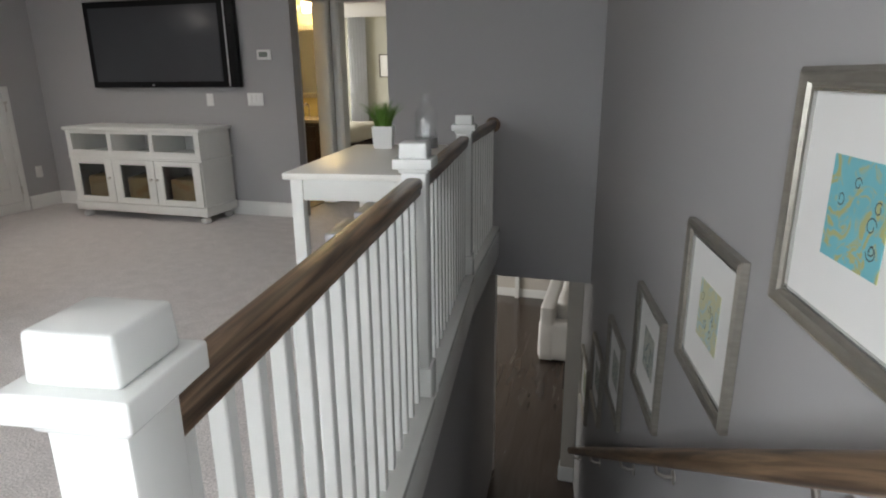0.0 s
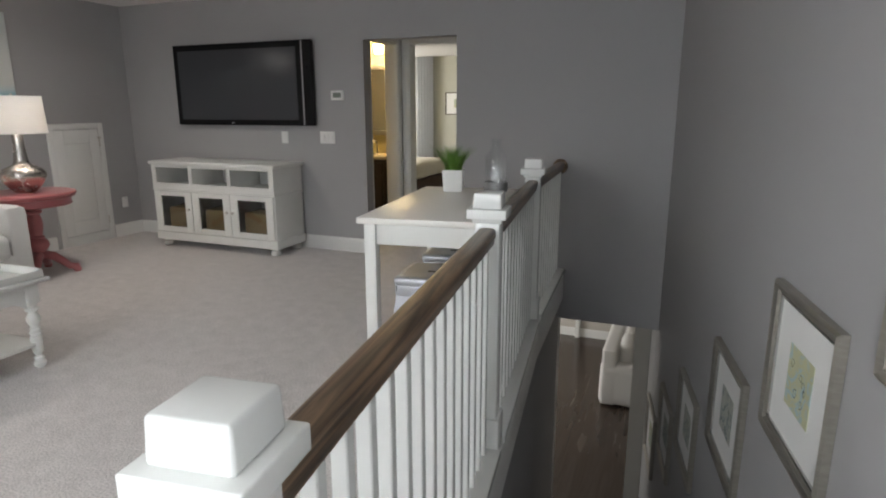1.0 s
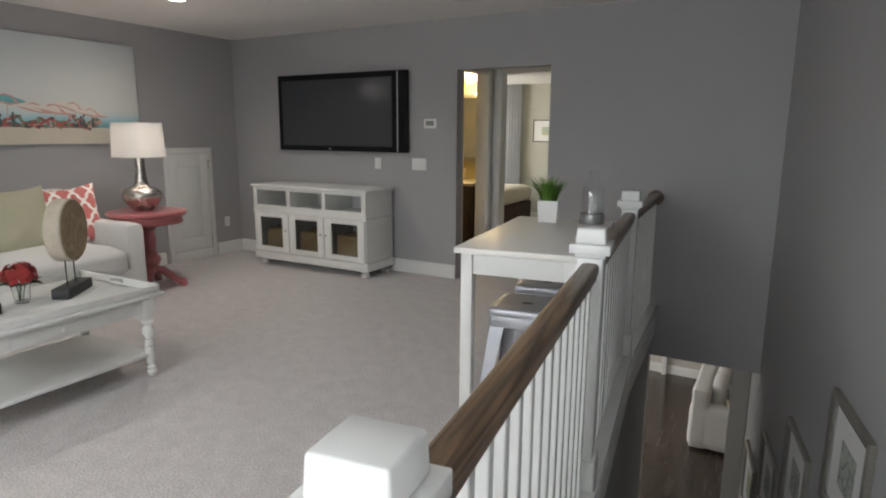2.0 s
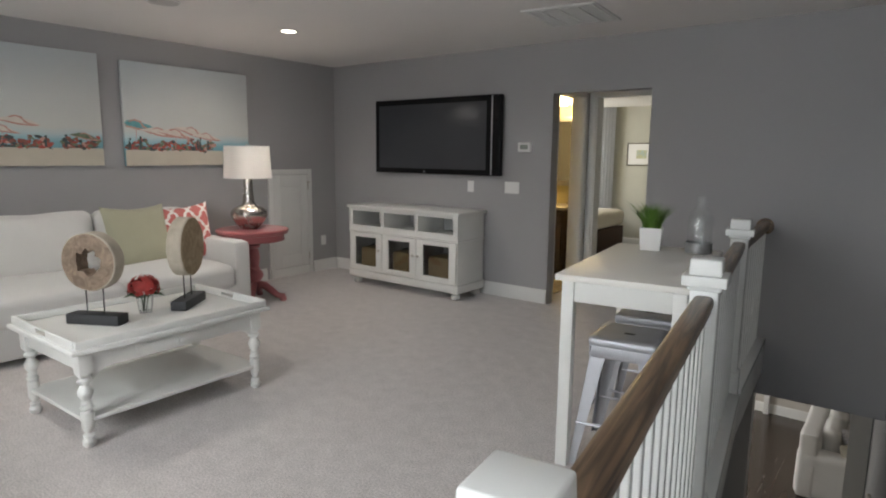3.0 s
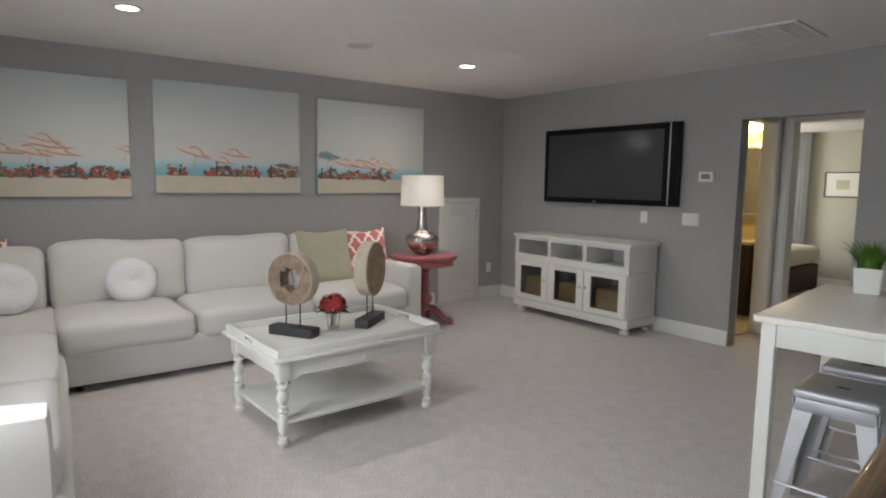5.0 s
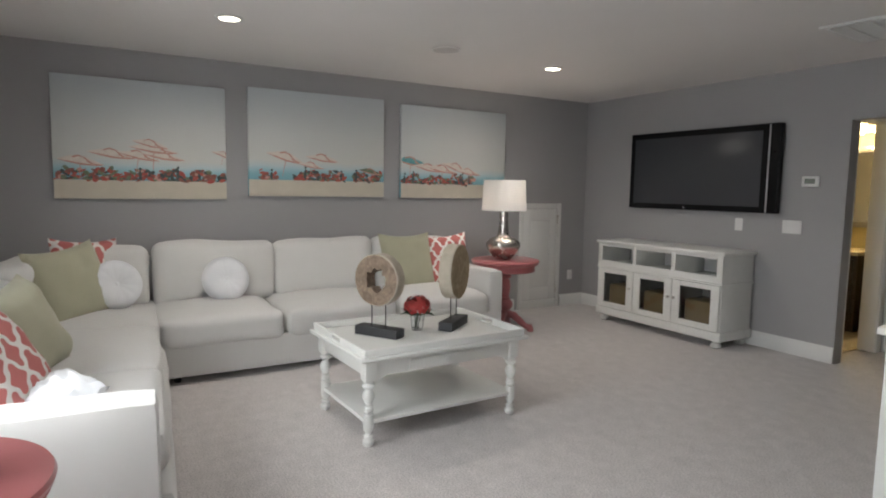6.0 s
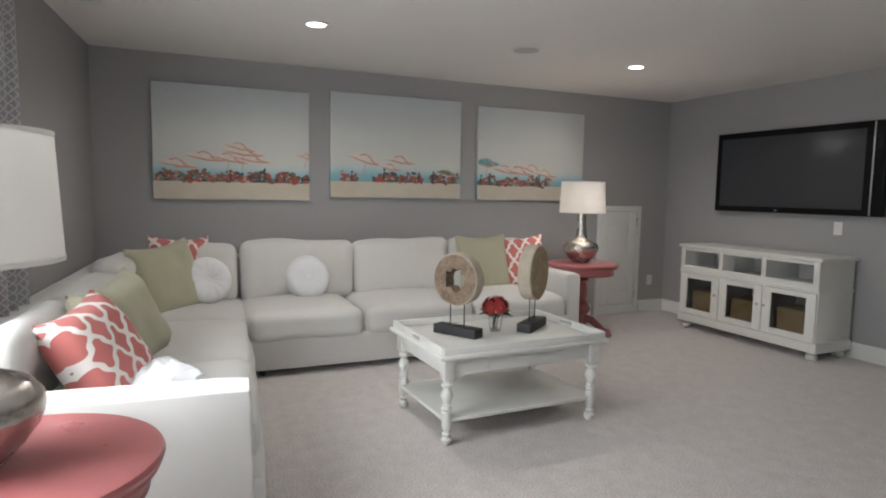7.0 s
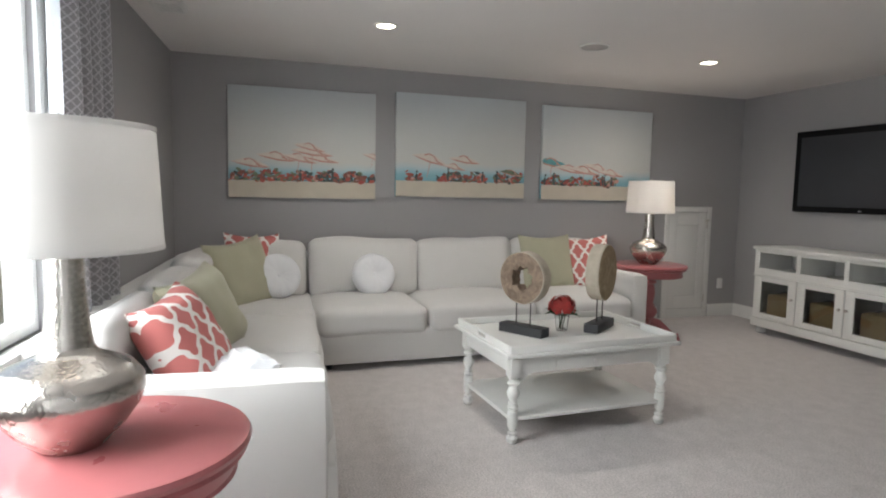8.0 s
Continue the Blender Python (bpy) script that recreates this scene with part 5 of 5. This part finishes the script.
T1, T2 = Vector((-4.33, 3.98, 0)), Vector((-1.22, 0.02, 0))
side_table(Matrix.Translation(T1), "coral red turned pedestal table beside the sofa arm")
side_table(Matrix.Translation(T2) @ pose(0, 0, 0, 0, 0, 20), "coral red turned pedestal table under the window")
table_lamp(Matrix.Translation(T1 + Vector((0.0, -0.03, 0.7085))), "hammered nickel gourd lamp with white drum shade, lit", 3.4)
table_lamp(Matrix.Translation(T2 + Vector((0.02, -0.085, 0.7085))), "hammered nickel gourd lamp by the window, white drum shade", 0.3)


# ---------------------------------------------------------------- counter desk, stools, plant and jar
def desk():
    w, l, h = 0.575, 1.14, 0.905
    d = thing("counter_table", pose(-0.612, 2.942, 0, 0, 0, 7.9), "tall white counter table standing against the banister", "table")
    part("top", box(0, w, 0, l, h - 0.028, h, 0.004), CREAMTOP, d, "white lacquered table top")
    s = 0.055
    for x in (0.025, w - 0.025 - s):
        for y in (0.025, l - 0.025 - s):
            part("leg", box(x, x + s, y, y + s, 0, h - 0.029, 0.004), WHITEPAINT, d)
    for y in (0.035, l - 0.057):
        part("apron", box(0.025 + s, w - 0.025 - s, y, y + 0.022, h - 0.125, h - 0.029, 0.002), WHITEPAINT, d)
    for x in (0.035, w - 0.057):
        part("apron", box(x, x + 0.022, 0.025 + s, l - 0.025 - s, h - 0.125, h - 0.029, 0.002), WHITEPAINT, d)


desk()


def stool():
    h = 0.61
    s = thing("metal_stool", pose(-0.372, 3.25, 0, 0, 0, 7.9), "galvanised metal counter stool tucked under the table", "stool", "metal stools")
    seat = soft_block(0.31, 0.31, 0.05, 0.022, 14)
    for v in seat.verts:
        k = max(abs(v.co.x), abs(v.co.y)) / 0.155
        if v.co.z > 0:
            v.co.z -= 0.008 * max(0, 1 - k * 1.15)
    part("seat", seat, STEEL, s, "dished sheet-steel seat", pose(0, 0, h - 0.025))
    # the seat is not pierced: a thin dark plate gives the hand hole's shade
    part("grip_hole_shade", box(-0.03, 0.03, -0.014, 0.014, 0, 0.002, 0.0008), IRON, s, "dark plate standing in for the shaded hand hole", pose(0, 0, h - 0.0085))
    for a in (-1, 1):
        for b in (-1, 1):
            leg = bmesh.new()
            top, bot = Vector((a * 0.135, b * 0.135, h - 0.03)), Vector((a * 0.205, b * 0.205, 0.0))
            sections = []
            for k in range(7):
                p = top.lerp(bot, k / 6)
                wd = 0.075 - 0.045 * k / 6
                pts = [(p.x, p.y), (p.x - a * wd, p.y), (p.x - a * wd, p.y - b * 0.004), (p.x - a * 0.004, p.y - b * 0.004), (p.x - a * 0.004, p.y - b * wd), (p.x, p.y - b * wd)]
                sections.append([leg.verts.new((x, y, p.z)) for x, y in pts])
            for u, v in zip(sections, sections[1:]):
                for i in range(6):
                    leg.faces.new((u[i], u[(i + 1) % 6], v[(i + 1) % 6], v[i]))
            part("leg", leg, STEEL, s, angle=30)
    for sgn in (-1, 1):
        skirt = box(-0.135, 0.135, sgn * 0.147 - 0.003, sgn * 0.147 + 0.003, h - 0.095, h - 0.035, 0.001)
        part("skirt", skirt, STEEL, s)
        skirt = box(sgn * 0.147 - 0.003, sgn * 0.147 + 0.003, -0.135, 0.135, h - 0.095, h - 0.035, 0.001)
        part("skirt", skirt, STEEL, s)
        part("foot_bar", tube([(-0.18, sgn * 0.18, 0.20), (0.18, sgn * 0.18, 0.20)], 0.008, 8), STEEL, s)
        part("foot_bar", tube([(sgn * 0.18, -0.18, 0.20), (sgn * 0.18, 0.18, 0.20)], 0.008, 8), STEEL, s)
    return s


st = stool()
copy_thing(st, pose(-0.435, 3.71, 0, 0, 0, 9))


def grass_pot(x, y, z):
    g = thing("potted_grass", pose(x, y, z, 0, 0, 14), "bright green artificial grass in a square white pot", "potted plant")
    pot = bmesh.new()
    rings = []
    for s, zz in ((0.052, 0), (0.060, 0.125), (0.054, 0.125), (0.050, 0.100)):
        rings.append([pot.verts.new((a * s, b * s, zz)) for a, b in ((-1, -1), (1, -1), (1, 1), (-1, 1))])
    for a, b in zip(rings, rings[1:]):
        for i in range(4):
            pot.faces.new((a[i], a[(i + 1) % 4], b[(i + 1) % 4], b[i]))
    pot.faces.new(rings[0])
    pot.faces.new(rings[-1])
    bmesh.ops.bevel(pot, geom=pot.edges[:], offset=0.003, segments=2, affect="EDGES")
    part("pot", pot, CERAMIC, g, "square white ceramic pot")
    rnd = random.Random(8)
    bm = bmesh.new()
    for i in range(260):
        a, rad = rnd.uniform(0, 6.283), 0.045 * rnd.random() ** .5
        o = Vector((rad * math.cos(a), rad * math.sin(a), 0.10))
        lean_ = Vector((math.cos(a + rnd.uniform(-.6, .6)), math.sin(a + rnd.uniform(-.6, .6)), 0)) * (0.35 + 1.1 * rad / 0.045) * rnd.uniform(0.5, 1.0)
        length = rnd.uniform(0.13, 0.21)
        side = Vector((-math.sin(a + rnd.uniform(-1, 1)), math.cos(a), 0)).normalized() * rnd.uniform(0.004, 0.0065)
        prev = None
        for k in range(5):
            t = k / 4
            p = o + Vector((0, 0, length * t * (1 - 0.20 * t))) + lean_ * (length * 0.55 * t * t)
            q = side * (1 - t * 0.95)
            cur = (bm.verts.new(p - q), bm.verts.new(p + q))
            if prev:
                bm.faces.new((prev[0], prev[1], cur[1], cur[0]))
            prev = cur
    part("grass_blades", bm, LEAF, g, "spiky green blades")


grass_pot(-0.53, 3.93, 0.906)


def glass_jar(x, y, z):
    j = thing("glass_jar", pose(x, y, z) @ Matrix.Scale(0.86, 4), "clear glass bottle jar with a grey band round its foot", "jar")
    outer = [(0, 0), (0.074, 0), (0.078, 0.006), (0.078, 0.225), (0.070, 0.248), (0.045, 0.268), (0.033, 0.285), (0.032, 0.33), (0.040, 0.345), (0.040, 0.352)]
    inner = [(0.036, 0.352), (0.029, 0.335), (0.029, 0.287), (0.042, 0.264), (0.066, 0.244), (0.0735, 0.222), (0.0735, 0.010), (0, 0.008)]
    part("bottle", lathe(outer + inner, 44), JARGLASS, j, "clear glass", angle=60)
    part("band", lathe([(0.0785, 0.005), (0.0795, 0.007), (0.0795, 0.068), (0.0785, 0.070), (0.0785, 0.005)], 44), JARBAND, j, "mottled grey band")


glass_jar(-0.283, 3.965, 0.906)


# ---------------------------------------------------------------- curtain at the window
def curtain(x0, x1, mat, name, depth, folds, y, label, z0=0.02, z1=2.30):
    bm = bmesh.new()
    n, rows = folds * 12, 24
    vs = []
    for j in range(rows + 1):
        f = j / rows
        z = z1 + (z0 - z1) * f
        row = []
        for i in range(n + 1):
            u = i / n
            gather = 1 - 0.06 * math.sin(f * 3.0)
            xx = x0 + (x1 - x0) * (0.5 + (u - 0.5) * gather)
            yy = y + depth * math.sin(u * folds * 2 * math.pi + 0.5 * math.sin(f * 4 + u * 9)) * (0.6 + 0.4 * f)
            row.append(bm.verts.new((xx, yy, z)))
        vs.append(row)
    for j in range(rows):
        for i in range(n):
            bm.faces.new((vs[j][i], vs[j][i + 1], vs[j + 1][i + 1], vs[j + 1][i]))
    bmesh.ops.solidify(bm, geom=bm.faces[:], thickness=0.003)
    for v in bm.verts:                               # local xy plane, so that the weave follows the cloth
        v.co = Vector((v.co.x, v.co.z, -v.co.y))
    c = thing(name, WINDOW_WALL @ pose(0, 0, 0, 90, 0, 0), label, "curtain")
    part("cloth", bm, mat, c)
    return c


curtain(2.10, 2.72, CURTAIN, "curtain", 0.052, 4, 0.085, "grey lattice-patterned curtain hanging beside the window")
curtain(2.72, 2.86, SHEER, "curtain_lining", 0.012, 1, 0.09, "white lining edge of the curtain by the window")
rod = thing("curtain_rod", WINDOW_WALL @ pose(2.06, 0.085, 2.31), "dark metal curtain rod over the window", "curtain rod")
part("pole", tube([(0, 0, 0), (2.64, 0, 0)], 0.011, 12), IRON, rod)
for x in (0.10, 2.58):
    part("bracket", tube([(x, -0.084, 0), (x, 0, 0)], 0.007, 8), IRON, rod)


# ---------------------------------------------------------------- bathroom, bedroom and lower room
van = thing("bathroom_vanity", pose(-3.9, 6.98, 0.012), "dark espresso vanity with a beige stone top", "vanity")
part("body", box(0, 1.32, 0.02, 0.56, 0.08, 0.78, 0.004), ESPRESSO, van)
part("plinth", box(0.02, 1.30, 0.07, 0.55, 0.0, 0.08), ESPRESSO, van)
part("stone_top", box(-0.01, 1.33, -0.01, 0.565, 0.78, 0.815, 0.004), STONETOP, van, "beige stone top")
for x in (0.04, 0.47, 0.90):
    dr = part("drawer", box(x, x + 0.39, 0.002, 0.02, 0.60, 0.74, 0.004), ESPRESSO, van)
    part("door", box(x, x + 0.39, 0.002, 0.02, 0.12, 0.58, 0.004), ESPRESSO, van)
tap = tube([(1.0, 0.42, 0.815), (1.0, 0.42, 0.95), (1.0, 0.36, 0.98), (1.0, 0.30, 0.95)], 0.011, 10)
part("tap", tap, NICKEL, van, "arched nickel tap")
mir = thing("framed_mirror", pose(-3.3, 7.545, 1.05), "pewter framed mirror above the vanity", "mirror")
mf = box(0, 0.06, -0.025, 0, 0, 0.85, 0.004)
box(0.78, 0.84, -0.025, 0, 0, 0.85, 0.004, bm=mf)
box(0.06, 0.78, -0.025, 0, 0, 0.06, 0.004, bm=mf)
box(0.06, 0.78, -0.025, 0, 0.79, 0.85, 0.004, bm=mf)
part("frame", mf, FRAME, mir)
part("mirror_glass", box(0.06, 0.78, -0.010, -0.002, 0.06, 0.79), MIRROR, mir, "silvered glass")
vl = thing("vanity_light", pose(-3.25, 7.545, 2.02), "lit frosted vanity light bar", "wall light")
part("back_plate", box(0, 0.76, -0.03, 0, 0.02, 0.10, 0.004), NICKEL, vl)
for x in (0.10, 0.38, 0.66):
    part("shade", lathe([(0, 0), (0.045, 0), (0.062, 0.10), (0.062, 0.11), (0, 0.11)], 20), BATHGLOW, vl, "glowing frosted shade", pose(x, -0.10, 0.0))
bulb("vanity_lamp", (-2.85, 7.2, 2.0), 26, (1.0, 0.74, 0.36), 0.08)

bed = thing("bed", pose(-4.20, 8.20, 0), "bed with a cream quilt over a dark brown base", "bed")
part("bed_base", box(0, 1.30, 0, 1.5, 0.03, 0.36, 0.02, 3), BROWNFABRIC, bed, "dark brown fabric base")
q = soft_block(1.34, 1.54, 0.26, 0.09, 12, crown=0.04, wobble=0.02, seed=3)
part("quilt", q, QUILT, bed, "cream quilted cover", pose(0.65, 0.75, 0.49))
for x in (0.05, 1.25):
    for y in (0.05, 1.45):
        part("foot", box(x - 0.03, x + 0.03, y - 0.03, y + 0.03, 0, 0.04), BROWNFABRIC, bed)
bp_ = thing("bedroom_print", pose(-3.02, 9.998, 1.28), "dark framed small print on the bedroom wall", "framed picture")
bf = box(0, 0.46, -0.02, 0, 0, 0.014, 0.003)
box(0, 0.46, -0.02, 0, 0.336, 0.35, 0.003, bm=bf)
box(0, 0.014, -0.02, 0, 0.014, 0.336, 0.003, bm=bf)
box(0.446, 0.46, -0.02, 0, 0.014, 0.336, 0.003, bm=bf)
part("frame", bf, ESPRESSO, bp_, "thin dark frame")
part("mat_board", box(0.014, 0.446, -0.010, -0.001, 0.014, 0.336), MATBOARD, bp_, "white mat board")
part("print", box(0.15, 0.31, -0.012, -0.010, 0.11, 0.24), CITRON, bp_, "small green print")
bc = bmesh.new()
rows_ = []
for j in range(2):
    rows_.append([bc.verts.new((0.30 * i / 60, 0.03 * math.sin(i / 60 * 38), 2.185 - 2.18 * j)) for i in range(61)])
for i in range(60):
    bc.faces.new((rows_[0][i], rows_[0][i + 1], rows_[1][i + 1], rows_[1][i]))
bmesh.ops.solidify(bc, geom=bc.faces[:], thickness=0.003)
bcur = thing("bedroom_curtain", pose(-3.50, 9.90, 0), "white curtain hanging in the bedroom", "curtain")
part("cloth", bc, WHITECLOTH, bcur)
baseboard("baseboard", 4.3, pose(0.0, 10.0, 0, 0, 0, 90) @ Matrix.Scale(-1, 4, (1, 0, 0)))


def lower_sofa():
    s = thing("slipcover_sofa", pose(-0.22, 8.76, LOWER), "white slipcovered sofa with pillows on the dark floor downstairs", "sofa")
    part("back", soft_block(0.24, 2.1, 0.84, 0.06, 10, wobble=0.01, seed=1), LINEN, s, at=pose(0.14, 1.06, 0.44))
    part("arm", soft_block(0.95, 0.22, 0.62, 0.08, 10, wobble=0.008, seed=2), LINEN, s, at=pose(0.49, 0.12, 0.34))
    part("arm", soft_block(0.95, 0.22, 0.62, 0.08, 10, wobble=0.008, seed=3), LINEN, s, at=pose(0.49, 2.0, 0.34))
    part("seat", soft_block(0.85, 1.7, 0.44, 0.06, 10, wobble=0.008, seed=4), LINEN, s, at=pose(0.55, 1.06, 0.23))
    for k, y in enumerate((0.5, 1.05, 1.6)):
        part("back_cushion", soft_block(0.20, 0.56, 0.46, 0.09, 10, wobble=0.012, seed=6 + k), LINEN, s, at=pose(0.34, y, 0.66))


lower_sofa()
scatter("lattice_pillow", 0.42, 0.14, CURTAIN, pose(0.37, 9.35, LOWER + 0.66, 70, 0, 60), "grey lattice pillow on the downstairs sofa", "downstairs pillows", 21)
scatter("tan_pillow", 0.36, 0.13, QUILT, pose(0.35, 9.0, LOWER + 0.62, 70, 0, 70), "tan pillow on the downstairs sofa", "downstairs pillows", 22)

# daylight from the openings
WIN_OUT = WINDOW_WALL @ Vector(((WIN_X0 + WIN_X1) / 2 + 0.3, -2.2, 3.1))
WIN_IN = WINDOW_WALL @ Vector(((WIN_X0 + WIN_X1) / 2 - 0.5, 1.8, 0.2))
area_lamp("high_sky_light", WIN_OUT, WIN_IN, 3.6, 2.0, 275, (0.95, 0.98, 1.0))
WIN_MID = WINDOW_WALL @ Vector(((WIN_X0 + WIN_X1) / 2, -0.60, (WIN_Z0 + WIN_Z1) / 2 - 0.15))
WIN_LEVEL = WINDOW_WALL @ Vector(((WIN_X0 + WIN_X1) / 2 - 1.30, 1.0, (WIN_Z0 + WIN_Z1) / 2 - 0.15))
area_lamp("window_light", WIN_MID, WIN_LEVEL, 1.9, 1.1, 58, (0.95, 0.98, 1.0))
WIN2_MID = WINDOW_WALL @ Vector((WIN2_X0 + 0.28, -0.42, (WIN_Z0 + WIN_Z1) / 2))
WIN2_IN = WINDOW_WALL @ Vector((WIN2_X0 + 1.28, 0.06, (WIN_Z0 + WIN_Z1) / 2 - 0.45))
area_lamp("landing_window_light", WIN2_MID, WIN2_IN, 0.5, 1.3, 88, (0.93, 0.97, 1.0))
area_lamp("bedroom_window_light", (-4.42, 8.85, 1.5), (-3.0, 8.6, 1.0), 1.25, 1.15, 38, (1.0, 0.97, 0.91))
area_lamp("lower_window_light", (-4.02, 8.4, -1.25), (-2.0, 8.4, -1.9), 2.3, 1.2, 80, (1.0, 0.97, 0.92))
